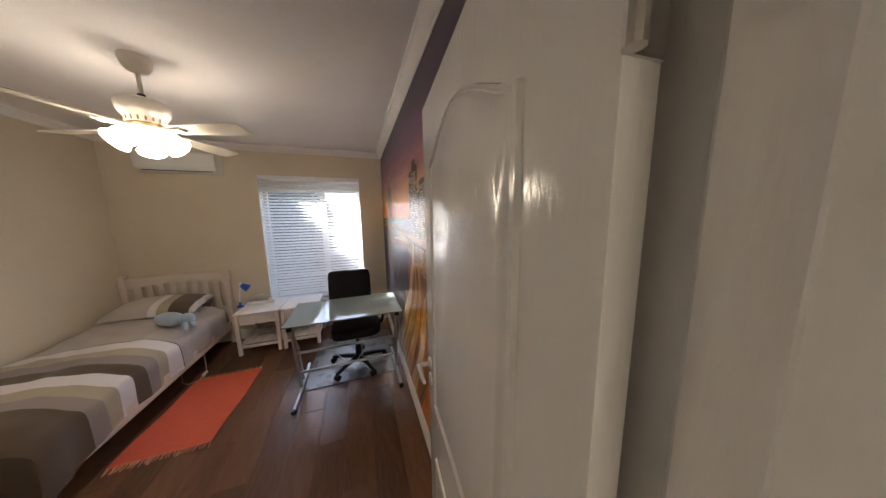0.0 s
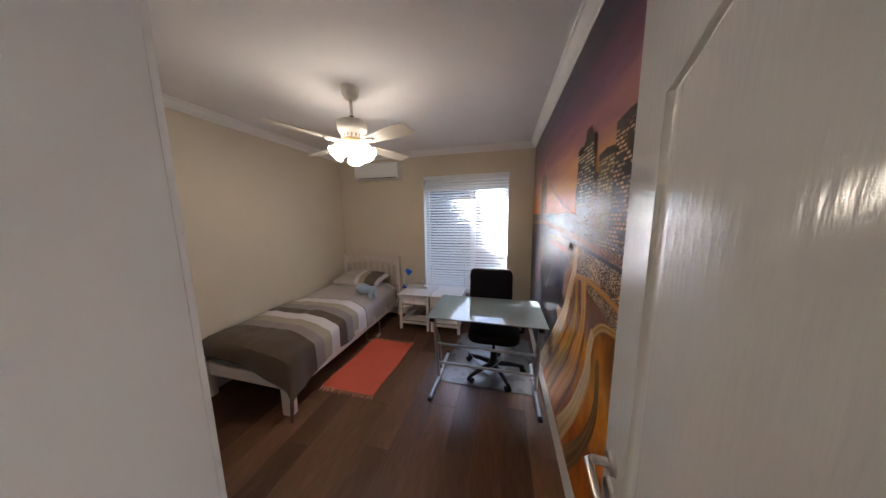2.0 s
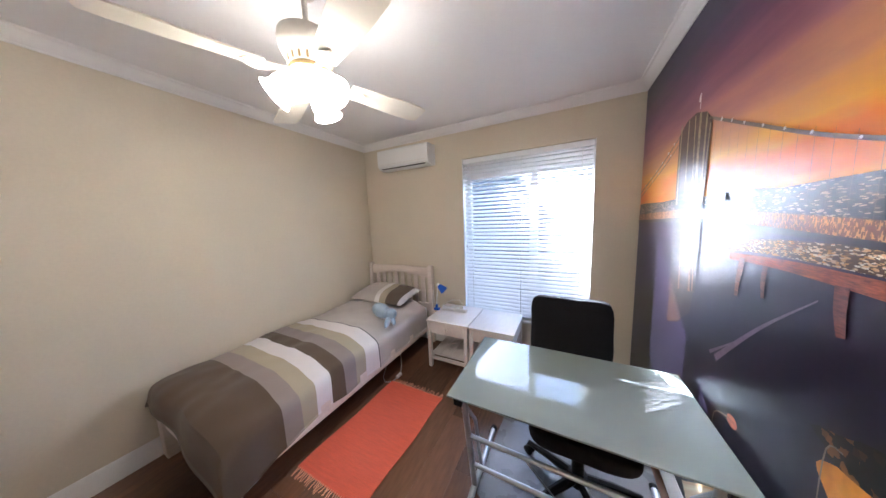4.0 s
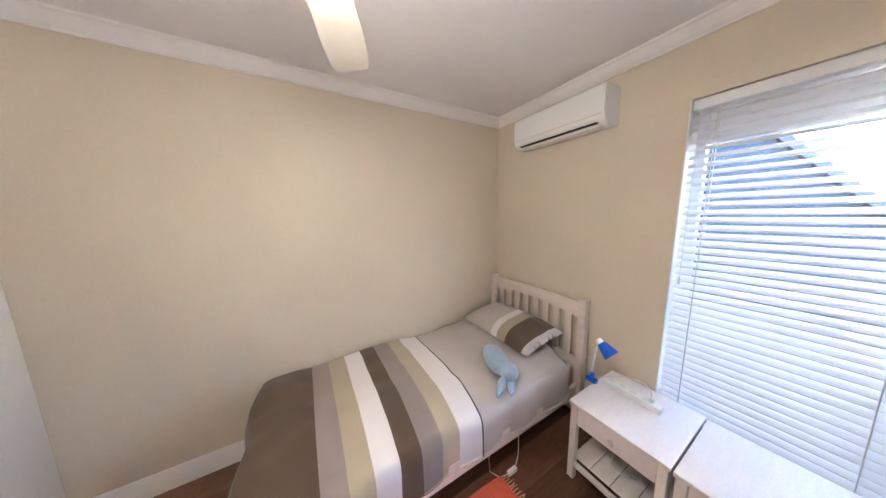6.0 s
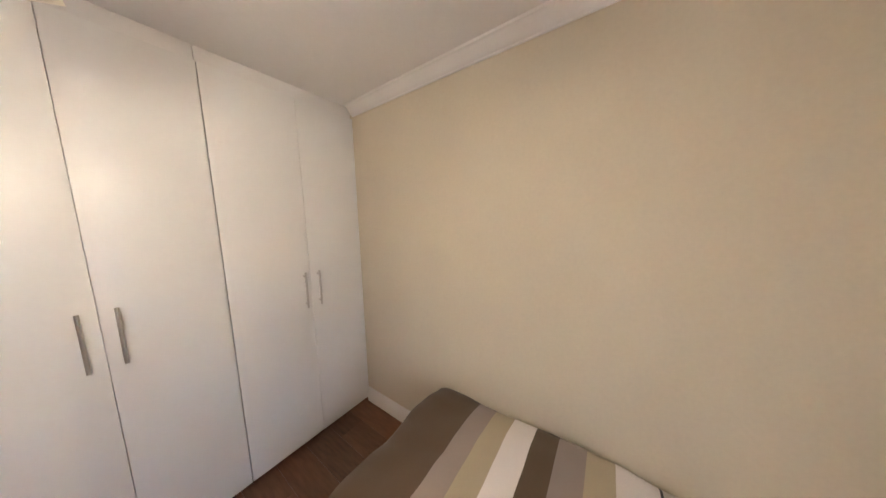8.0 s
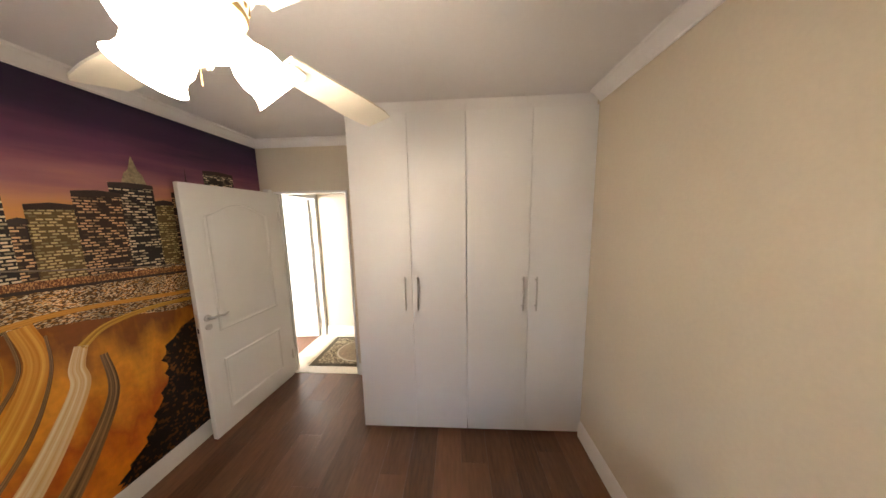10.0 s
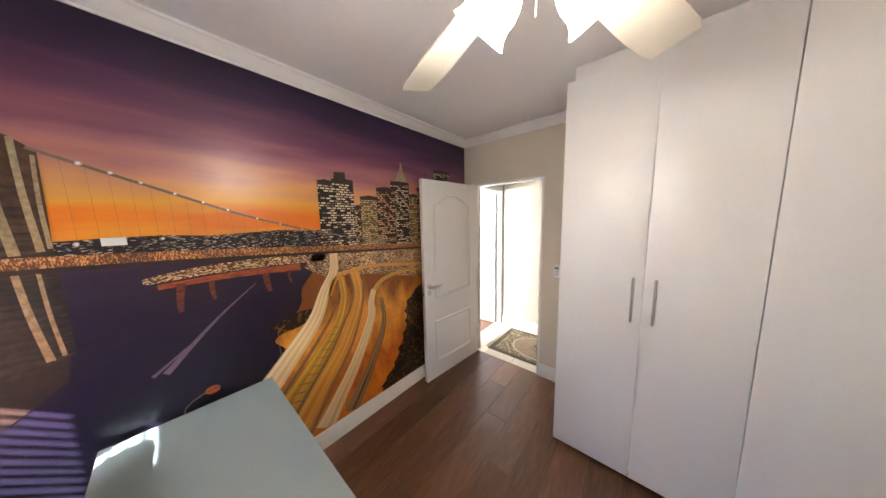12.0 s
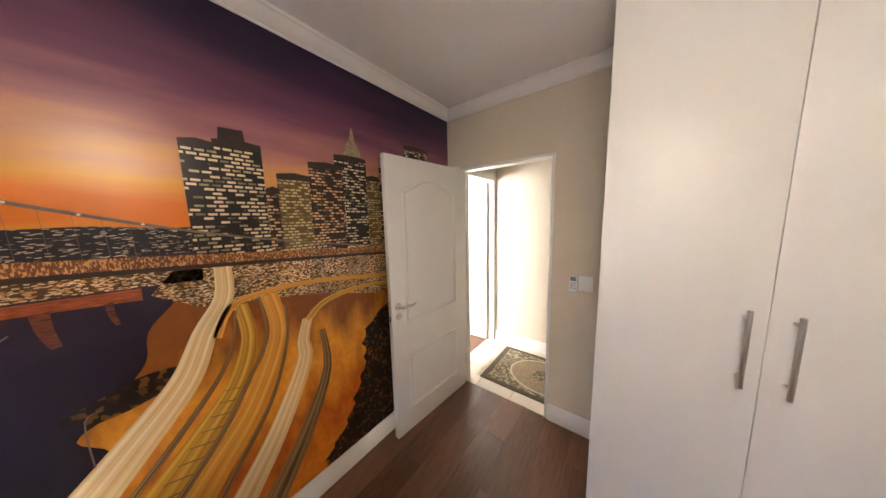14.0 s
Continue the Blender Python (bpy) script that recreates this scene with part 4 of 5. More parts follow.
part("gas_column", lathe(bmesh.new(), [(0.032, 0.10), (0.030, 0.24), (0.016, 0.245), (0.016, 0.356)], Matrix.Translation((CX, CY, 0)), 18), BLACKP, chair)
part("hub", lathe(bmesh.new(), [(0.045, 0.075), (0.050, 0.09), (0.046, 0.135), (0.034, 0.14)], Matrix.Translation((CX, CY, 0)), 18), BLACKP, chair)
for s in (1, -1):
    part("armrest", tube(bmesh.new(), [(CX + s * 0.20, CY + 0.06, 0.41), (CX + s * 0.275, CY + 0.04, 0.45), (CX + s * 0.290, CY + 0.01, 0.60), (CX + s * 0.285, CY - 0.10, 0.635), (CX + s * 0.28, CY + 0.14, 0.645)], 0.016, 8), BLACKP, chair) if s > 0 else None
for i in range(5):
    a = radians(-62 + 72 * i)
    ux, uy = math.cos(a), math.sin(a)
    leg = part("star_leg", tube(bmesh.new(), [(CX + ux * 0.03, CY + uy * 0.03, 0.108), (CX + ux * 0.17, CY + uy * 0.17, 0.098), (CX + ux * 0.30, CY + uy * 0.30, 0.075)], [0.026, 0.022, 0.016], 8), BLACKP, chair)
    for s in (1, -1):
        c = Vector((CX + ux * 0.295 - uy * s * 0.016, CY + uy * 0.295 + ux * s * 0.016, 0.037))
        m = Matrix.Translation(c) @ Matrix.Rotation(a, 4, "Z") @ pose(0, 0, 0, 90, 0, 0)
        part("caster", lathe(bmesh.new(), [(0.022, -0.010), (0.028, -0.007), (0.028, 0.007), (0.022, 0.010)], m, 18), BLACKP, leg)

# ---------------------------------------------------------------- remote, switch, hall rug
rem = thing("remote_control", 1.935, 0.012, 1.08, "white air conditioner remote in a wall cradle", "remote control")
part("body", box(1.912, 1.962, 0.0005, 0.022, 1.080, 1.195, bevel=0.006, seg=2), PLASTIC, rem)
part("display", box(1.919, 1.955, 0.0215, 0.0232, 1.158, 1.187), LCD, rem)
for r in range(3):
    for c in range(3):
        x, z = 1.921 + c * 0.012, 1.104 + r * 0.016
        part("button", box(x, x + 0.008, 0.0215, 0.0236, z, z + 0.008, bevel=0.001), LCD, rem)
sw = thing("light_switch", 1.862, 0.004, 1.09, "white light switch plate on the wall beside the wardrobe", "light switch")
part("plate", box(1.820, 1.905, 0.0005, 0.008, 1.090, 1.195, bevel=0.003, seg=2), PLASTIC, sw)
part("rocker", box(1.852, 1.874, 0.0075, 0.012, 1.122, 1.162, bevel=0.002), PLASTIC, sw)


def patterned_rug_mat():
    m = bpy.data.materials.new("patterned_wool_pile")
    m.use_nodes = True
    n, l = m.node_tree.nodes, m.node_tree.links
    b = n["Principled BSDF"]
    tc = n.new("ShaderNodeTexCoord")
    vo, wv = n.new("ShaderNodeTexVoronoi"), n.new("ShaderNodeTexNoise")
    vo.feature = "DISTANCE_TO_EDGE"
    vo.inputs["Scale"].default_value = 22
    wv.inputs["Scale"].default_value, wv.inputs["Detail"].default_value = 34, 4
    l.new(tc.outputs["Object"], vo.inputs["Vector"])
    l.new(tc.outputs["Object"], wv.inputs["Vector"])
    ad = n.new("ShaderNodeMath")
    ad.operation = "ADD"
    l.new(vo.outputs["Distance"], ad.inputs[0])
    l.new(wv.outputs[0], ad.inputs[1])
    cr = n.new("ShaderNodeValToRGB")
    cr.color_ramp.interpolation = "CONSTANT"
    els = cr.color_ramp.elements
    els[0].position, els[0].color = 0.0, (0.42, 0.36, 0.24, 1)
    els[1].position, els[1].color = 0.55, (0.09, 0.075, 0.05, 1)
    els.new(0.66).color = (0.24, 0.20, 0.13, 1)
    els.new(0.80).color = (0.10, 0.08, 0.055, 1)
    l.new(ad.outputs[0], cr.inputs[0])
    l.new(cr.outputs[0], b.inputs["Base Color"])
    b.inputs["Roughness"].default_value = 0.95
    bn = n.new("ShaderNodeBump")
    bn.inputs["Strength"].default_value = 0.4
    l.new(wv.outputs[0], bn.inputs["Height"])
    l.new(bn.outputs[0], b.inputs["Normal"])
    return m


RUGP = patterned_rug_mat()
RUGB = mat("dark_olive_pile", (0.10, 0.085, 0.055), 0.95, var=0.35, scale=60, bump=0.5)
RUGC = mat("tan_pile", (0.30, 0.24, 0.165), 0.95, var=0.3, scale=35, bump=0.5)
RUGL = mat("cream_pile", (0.52, 0.47, 0.36), 0.95, var=0.3, scale=50, bump=0.5)
hr = thing("hall_rug", 2.22, -0.47, 0.006, "patterned olive and tan fringed rug on the hall tiles", "rug")
part("border", box(1.66, 2.76, -0.825, -0.125, 0.003, 0.010, bevel=0.002), RUGB, hr)
part("field", box(1.72, 2.70, -0.780, -0.170, 0.010, 0.0125), RUGP, hr)


def ellipse_plate(rx, ry, z0, z1):
    bm = bmesh.new()
    n = 40
    for z in (z0, z1):
        [bm.verts.new((2.22 + rx * math.cos(2 * math.pi * k / n), -0.475 + ry * math.sin(2 * math.pi * k / n), z)) for k in range(n)]
    bm.verts.ensure_lookup_table()
    v = list(bm.verts)
    bm.faces.new(v[:n][::-1])
    bm.faces.new(v[n:])
    for k in range(n):
        bm.faces.new((v[k], v[(k + 1) % n], v[n + (k + 1) % n], v[n + k]))
    return bm


part("medallion_edge", ellipse_plate(0.345, 0.265, 0.0125, 0.0135), RUGL, hr)
part("medallion", ellipse_plate(0.325, 0.245, 0.0135, 0.0145), RUGC, hr)
part("medallion_heart", ellipse_plate(0.12, 0.09, 0.0145, 0.0155), RUGP, hr)
for i in range(40):
    y = -0.815 + i * 0.0172
    part("tassel", tube(bmesh.new(), [(2.757, y, 0.007), (2.81 + random.uniform(-0.01, 0.01), y + random.uniform(-0.008, 0.008), 0.005)], [0.004, 0.002], 5), RUGL, hr)

# ---------------------------------------------------------------- printed wall mural
GL = 0.31   # gloss of the print


def dusk_mat():
    """The printed evening sky: two vertical blends, orange and yellow at the skyline, joined across the wall, with cloud streaks."""
    m = bpy.data.materials.new("printed_dusk_sky")
    m.use_nodes = True
    n, l = m.node_tree.nodes, m.node_tree.links
    b = n["Principled BSDF"]
    tc, sep, mp = n.new("ShaderNodeTexCoord"), n.new("ShaderNodeSeparateXYZ"), n.new("ShaderNodeMapping")
    l.new(tc.outputs["Object"], sep.inputs[0])
    mp.inputs["Rotation"].default_value = (radians(-24), 0, 0)
    mp.inputs["Scale"].default_value = (1, 0.7, 5.0)
    l.new(tc.outputs["Object"], mp.inputs["Vector"])
    nz = n.new("ShaderNodeTexNoise")
    nz.inputs["Scale"].default_value, nz.inputs["Detail"].default_value = 1.9, 5
    l.new(mp.outputs[0], nz.inputs["Vector"])
    mr = n.new("ShaderNodeMapRange")
    mr.inputs["From Min"].default_value, mr.inputs["From Max"].default_value = 1.55, 2.5
    l.new(sep.outputs["Z"], mr.inputs["Value"])
    ad = n.new("ShaderNodeMath")
    ad.operation = "MULTIPLY_ADD"
    l.new(nz.outputs[0], ad.inputs[0])
    ad.inputs[1].default_value = 0.34
    l.new(mr.outputs[0], ad.inputs[2])
    ramps = []
    for stops in (((0.17, (0.78, 0.055, 0.006)), (0.25, (0.74, 0.12, 0.022)), (0.33, (0.50, 0.14, 0.09)), (0.46, (0.27, 0.085, 0.12)), (0.62, (0.115, 0.036, 0.095)), (0.82, (0.042, 0.014, 0.052)), (1.0, (0.018, 0.007, 0.030))),
                  ((0.17, (0.80, 0.20, 0.006)), (0.26, (0.78, 0.36, 0.03)), (0.37, (0.60, 0.28, 0.14)), (0.51, (0.36, 0.14, 0.155)), (0.68, (0.15, 0.044, 0.10)), (0.84, (0.045, 0.015, 0.055)), (1.0, (0.016, 0.008, 0.034)))):
        cr = n.new("ShaderNodeValToRGB")
        els = cr.color_ramp.elements
        stops = [(p, tuple(min(0.85, v) for v in c)) for p, c in stops]
        els[0].position, els[0].color = stops[0][0], (*stops[0][1], 1)
        els[1].position, els[1].color = stops[-1][0], (*stops[-1][1], 1)
        for p, c in stops[1:-1]:
            els.new(p).color = (*c, 1)
        l.new(ad.outputs[0], cr.inputs[0])
        ramps.append(cr)
    my = n.new("ShaderNodeMapRange")
    my.inputs["From Min"].default_value, my.inputs["From Max"].default_value = 2.45, 1.75
    l.new(sep.outputs["Y"], my.inputs["Value"])
    mx = n.new("ShaderNodeMix")
    mx.data_type = "RGBA"
    l.new(my.outputs[0], mx.inputs["Factor"])
    l.new(ramps[0].outputs[0], mx.inputs["A"])
    l.new(ramps[1].outputs[0], mx.inputs["B"])
    l.new(mx.outputs["Result"], b.inputs["Base Color"])
    b.inputs["Roughness"].default_value = GL
    return m


def window_mat(name, dark, lit, wide, high, bias):
    """Rows of small printed windows, some lit and some dark, with floor lines between."""
    m = bpy.data.materials.new(name)
    m.use_nodes = True
    n, l = m.node_tree.nodes, m.node_tree.links
    p = n["Principled BSDF"]
    tc, sep, com, br, nz = (n.new("ShaderNode" + k) for k in ("TexCoord", "SeparateXYZ", "CombineXYZ", "TexBrick", "TexNoise"))
    l.new(tc.outputs["Object"], sep.inputs[0])
    l.new(sep.outputs["Y"], com.inputs["X"])
    l.new(sep.outputs["Z"], com.inputs["Y"])
    l.new(com.outputs[0], br.inputs["Vector"])
    br.offset, br.squash = 0.37, 1.0
    for key, v in (("Color1", (1, 1, 1, 1)), ("Color2", (0, 0, 0, 1)), ("Mortar", (0, 0, 0, 1)), ("Scale", 1.0), ("Mortar Size", high * 0.24), ("Mortar Smooth", 0.2), ("Bias", 0.0), ("Brick Width", wide), ("Row Height", high)):
        br.inputs[key].default_value = v
    nz.inputs["Scale"].default_value = 9
    l.new(tc.outputs["Object"], nz.inputs["Vector"])
    ad, cr = n.new("ShaderNodeMath"), n.new("ShaderNodeValToRGB")
    ad.operation = "MULTIPLY_ADD"
    l.new(nz.outputs[0], ad.inputs[0])
    ad.inputs[1].default_value = 0.7
    l.new(br.outputs["Color"], ad.inputs[2])
    els = cr.color_ramp.elements
    els[0].position, els[0].color = 0.62 - bias, (*dark, 1)
    els[1].position, els[1].color = 0.98, (*lit, 1)
    els.new(0.74 - bias).color = (*(0.35 * v for v in lit), 1)
    l.new(ad.outputs[0], cr.inputs[0])
    l.new(cr.outputs[0], p.inputs["Base Color"])
    p.inputs["Roughness"].default_value = GL
    return m


SKYP = dusk_mat()
WATER = ramp_mat("printed_river", "Z", [(0.0, (0.006, 0.006, 0.010)), (0.40, (0.008, 0.006, 0.013)), (0.66, (0.016, 0.009, 0.024)), (0.88, (0.034, 0.017, 0.042)), (1.0, (0.09, 0.035, 0.05))], GL, constant=False, wobble=0.22, noise_scale=3, noise_stretch=(1, 0.8, 5), grain=0.1, grain_scale=40, bump=0, offset=0.2, span=1.5)
LAND = ramp_mat("printed_embankment", "Z", [(0.0, (0.52, 0.10, 0.006)), (0.45, (0.74, 0.22, 0.012)), (0.62, (0.44, 0.085, 0.006)), (0.80, (0.80, 0.32, 0.025)), (1.0, (0.24, 0.07, 0.01))], GL, constant=False, wobble=0.45, noise_scale=4, noise_stretch=(1, 2.6, 0.9), grain=0.10, grain_scale=30, bump=0, offset=-0.3, span=1.7)
TREES = speckle_mat("printed_tree_patch", (0.010, 0.006, 0.004), (0.16, 0.06, 0.012), 60, 0.22, grain=0.5)
CITY = speckle_mat("printed_city_lights", (0.10, 0.045, 0.012), (0.62, 0.30, 0.06), 190, 0.42, (1, 0.6, 1.5), grain=0.4, third=(0.8, 0.7, 0.5))
FAR = speckle_mat("printed_far_shore", (0.012, 0.010, 0.016), (0.55, 0.42, 0.32), 210, 0.12, (1, 0.4, 1.8), grain=0.4)
TOWERS = [window_mat("printed_window_rows", *a) for a in (((0.010, 0.006, 0.006), (0.76, 0.62, 0.40), 0.036, 0.0168, -0.02), ((0.028, 0.011, 0.006), (0.72, 0.44, 0.22), 0.030, 0.0155, 0.0), ((0.14, 0.085, 0.026), (0.66, 0.52, 0.24), 0.028, 0.0150, 0.05))]
MASON = ramp_mat("printed_masonry", "Z", [(0.0, (0.012, 0.010, 0.016)), (0.3, (0.026, 0.018, 0.020)), (0.55, (0.06, 0.032, 0.022)), (0.8, (0.022, 0.015, 0.014)), (1.0, (0.085, 0.042, 0.025))], GL, constant=False, wobble=0.8, noise_scale=6, noise_stretch=(1, 0.6, 11), grain=0.35, grain_scale=50, bump=0, offset=0.6, span=1.8)
LITSTONE = ramp_mat("printed_lit_masonry", "Z", [(0.0, (0.30, 0.13, 0.05)), (0.5, (0.36, 0.22, 0.11)), (1.0, (0.34, 0.28, 0.16))], GL, constant=False, wobble=0.6, noise_scale=9, noise_stretch=(1, 1, 3), grain=0.4, grain_scale=60, bump=0, offset=1.0, span=1.2)
DECK = speckle_mat("printed_bridge_deck", (0.17, 0.055, 0.018), (0.62, 0.30, 0.10), 190, 0.3, (1, 1.6, 0.6), grain=0.35)
DECKD = mat("printed_deck_shadow", (0.035, 0.018, 0.014), GL, var=0.3, scale=12, bump=0)
CABLE = mat("printed_cable", (0.20, 0.15, 0.11), GL, var=0.2, bump=0)
SPARK = mat("printed_lamp_glow", (0.85, 0.83, 0.80), GL, var=0.02, bump=0)
GLOWO = mat("printed_orange_glow", (0.34, 0.075, 0.022), GL, var=0.7, scale=14, stretch=(1, 1, 6), bump=0)
WATERGLOW = mat("printed_light_on_water", (0.15, 0.040, 0.022), GL, var=0.8, scale=20, stretch=(1, 1, 5), bump=0)
WAKE = mat("printed_wake", (0.20, 0.13, 0.17), GL, var=0.25, scale=20, bump=0)


def road_mat(name, a, b, scale):
    """Long light trails: streaks that run along a road."""
    m = bpy.data.materials.new(name)
    m.use_nodes = True
    n, l = m.node_tree.nodes, m.node_tree.links
    p = n["Principled BSDF"]
    uv, mp, nz, cr = n.new("ShaderNodeUVMap"), n.new("ShaderNodeMapping"), n.new("ShaderNodeTexNoise"), n.new("ShaderNodeValToRGB")
    uv.uv_map = "run"
    mp.inputs["Scale"].default_value = (scale, 0.8, 1)
    nz.inputs["Scale"].default_value, nz.inputs["Detail"].default_value = 1.0, 4
    l.new(uv.outputs[0], mp.inputs["Vector"])
    l.new(mp.outputs[0], nz.inputs["Vector"])
    cr.color_ramp.elements[0].position, cr.color_ramp.elements[0].color = 0.36, (*a, 1)
    cr.color_ramp.elements[1].position, cr.color_ramp.elements[1].color = 0.64, (*b, 1)
    l.new(nz.outputs[0], cr.inputs[0])
    l.new(cr.outputs[0], p.inputs["Base Color"])
    p.inputs["Roughness"].default_value = GL
    return m


ROADS = [road_mat("printed_white_trails", (0.66, 0.36, 0.09), (0.90, 0.78, 0.52), 6), road_mat("printed_orange_trails", (0.56, 0.18, 0.010), (0.84, 0.48, 0.09), 5),
         road_mat("printed_dark_trails", (0.030, 0.011, 0.005), (0.50, 0.28, 0.12), 5), road_mat("printed_amber_trails", (0.36, 0.13, 0.008), (0.84, 0.52, 0.08), 4)]
mural = thing("wall_mural", W, L / 2, 0.132, "printed mural of a lit bridge and city at dusk", "mural")
PX = W - 0.003


def flat(name, pts, layer, material):
    bm = bmesh.new()
    bm.faces.new([bm.verts.new((PX - 0.0007 * layer, y, z)) for y, z in pts])
    ob = part(name, bm, material, mural, smooth=False)
    return ob


def curve_points(pts, steps=9):
    """A smooth run through plan points."""
    out = []
    for i in range(len(pts) - 1):
        p0, p1, p2, p3 = (Vector(pts[max(0, min(len(pts) - 1, k))]) for k in (i - 1, i, i + 1, i + 2))
        for s in range(steps):
            t = s / steps
            out.append(0.5 * (2 * p1 + (p2 - p0) * t + (2 * p0 - 5 * p1 + 4 * p2 - p3) * t * t + (3 * p1 - p0 - 3 * p2 + p3) * t ** 3))
    return out + [Vector(pts[-1])]


def ribbon(name, pts, w0, w1, layer, material, steps=9, power=1.5):
    """A band along points, from half width w0 to w1, with a UV that runs along it."""
    bm = bmesh.new()
    uv = bm.loops.layers.uv.new("run")
    line = curve_points(pts, steps)
    rows = []
    for i, p in enumerate(line):
        d = (line[min(i + 1, len(line) - 1)] - line[max(i - 1, 0)]).normalized()
        s = i / (len(line) - 1)
        w = (w0 + (w1 - w0) * s ** power)
        nrm = Vector((-d.y, d.x)) * w
        rows.append([(bm.verts.new((PX - 0.0007 * layer, q.x, min(2.486, max(0.134, q.y)))), u, s) for q, u in ((p - nrm, 0.0), (p, 0.5), (p + nrm, 1.0))])
    for a, b in zip(rows, rows[1:]):
        for k in (0, 1):
            quad = (a[k], a[k + 1], b[k + 1], b[k])
            f = bm.faces.new([q[0] for q in quad])
            for lp, q in zip(f.loops, quad):
                lp[uv].uv = (q[1], q[2])
    return part(name, bm, material, mural, smooth=False)


DZ = lambda y: 1.322 + 0.085 * y      # height of the bridge deck along the wall
part("print_sheet", box(PX, W - 0.0005, 0.001, L - 0.001, 0.133, 2.4865), SKYP, mural, "purple and orange printed evening sky")
flat("printed_water", [(0.9, 0.134), (L - 0.002, 0.134), (L - 0.002, 1.57), (0.9, 1.57)], 1, WATER)
flat("printed_far_shore", [(1.3, 1.50), (3.70, 1.53)] + [(3.70 - 0.16 * k, 1.608 + 0.005 * math.sin(k * 1.9) + 0.003 * math.sin(k * 4.1)) for k in range(16)], 2, FAR)
shore = [(1.78, 1.36), (1.83, 1.27), (1.88, 1.16), (1.91, 1.06), (1.96, 0.99), (2.03, 0.93), (2.00, 0.82), (2.12, 0.66), (2.31, 0.45), (2.58, 0.134)]
flat("printed_land", [(0.002, 0.134), (0.002, 1.46), (1.55, 1.46)] + [(p.x + 0.012 * math.sin(37 * i), p.y) for i, p in enumerate(curve_points(shore, 5))], 3, LAND)
flat("printed_city", [(0.002, 1.10), (0.002, 1.47), (1.76, 1.47), (1.84, 1.36), (1.72, 1.28), (1.30, 1.22), (0.9, 1.12)], 4, CITY)
ribbon("printed_pier", [(2.50, 1.405), (2.30, 1.425), (2.0, 1.43), (1.70, 1.42)], 0.010, 0.032, 4, CITY, power=0.5)
ribbon("printed_lit_river", [(2.46, 1.372), (2.2, 1.382), (1.86, 1.372)], 0.012, 0.022, 4, GLOWO)
for y0, z0, y1, z1, wd in ((2.385, 1.375, 2.40, 1.235, 0.030), (2.28, 1.365, 2.275, 1.265, 0.022), (2.05, 1.365, 2.035, 1.25, 0.034), (1.93, 1.36, 1.92, 1.28, 0.018)):
    ribbon("printed_light_on_water", [(y0, z0), ((y0 + y1) / 2 + 0.004, (z0 + z1) / 2), (y1, z1)], wd * 0.5, wd * 0.3, 5, WATERGLOW)
ribbon("printed_wake", [(2.10, 1.315), (2.28, 1.16), (2.48, 0.95)], 0.002, 0.014, 4, WAKE)
ribbon("printed_wake", [(2.30, 1.13), (2.52, 0.955)], 0.001, 0.008, 5, WAKE)

# roads, far lanes first
ROUTES = [([(0.10, 1.20), (0.74, 1.225), (1.26, 1.285), (1.50, 1.285), (1.63, 1.25), (1.69, 1.13)], 0.012, 0.016, 1), ([(0.02, 1.10), (0.60, 1.15), (0.98, 1.185), (1.22, 1.16), (1.33, 1.08)], 0.010, 0.020, 3),
          ([(1.64, 1.44), (1.65, 1.30), (1.72, 1.17), (1.80, 0.99), (1.96, 0.80), (2.16, 0.58), (2.42, 0.30), (2.56, 0.14)], 0.018, 0.066, 0),
          ([(1.60, 1.25), (1.585, 1.08), (1.65, 0.89), (1.80, 0.70), (1.98, 0.50), (2.20, 0.24), (2.28, 0.14)], 0.016, 0.062, 3),
          ([(1.49, 1.27), (1.47, 1.05), (1.60, 0.75), (1.76, 0.55), (1.96, 0.30), (2.06, 0.16)], 0.022, 0.070, 1),
          ([(1.33, 1.09), (1.36, 0.98), (1.37, 0.85), (1.52, 0.55), (1.70, 0.29), (1.80, 0.15)], 0.016, 0.052, 0),
          ([(1.26, 1.00), (1.255, 0.74), (1.41, 0.42), (1.60, 0.15)], 0.010, 0.045, 2), ([(1.53, 1.27), (1.52, 1.07), (1.60, 0.90), (1.72, 0.70), (1.90, 0.48), (2.12, 0.20)], 0.005, 0.020, 2),
          ([(1.43, 1.20), (1.44, 1.00), (1.54, 0.72), (1.72, 0.45), (1.90, 0.18)], 0.005, 0.018, 2), ([(1.62, 1.23), (1.64, 1.10), (1.70, 0.96), (1.84, 0.78), (2.02, 0.58), (2.28, 0.30)], 0.005, 0.020, 2)]
for i, (pts, w0, w1, k) in enumerate(ROUTES):
    ribbon("printed_road", pts, w0 * (1.6 if 1 < i < 7 else 1), w1 * (1.5 if 1 < i < 7 else 1), 5 + (i > 6), ROADS[k])
for i in range(13):
    s = i / 12
    y, z = 1.66 + 0.45 * s ** 1.2, 0.88 - 0.54 * s
    w = 0.030 + 0.022 * s
    ribbon("printed_road_mark", [(y - w, z - w * 0.35), (y + w, z + w * 0.25)], 0.002 + 0.002 * s, 0.002 + 0.002 * s, 7, ROADS[2], steps=2)
tr = [(0.60, 1.10), (0.95, 0.92), (1.00, 0.70), (1.10, 0.42), (1.28, 0.20), (1.30, 0.134), (0.002, 0.134), (0.002, 1.10)]
flat("printed_tree_patch", [(p.x + 0.018 * math.sin(23 * i) + 0.010 * math.sin(7 * i), max(0.134, p.y)) for i, p in enumerate(curve_points(tr[:6], 7))] + tr[6:], 6, TREES)
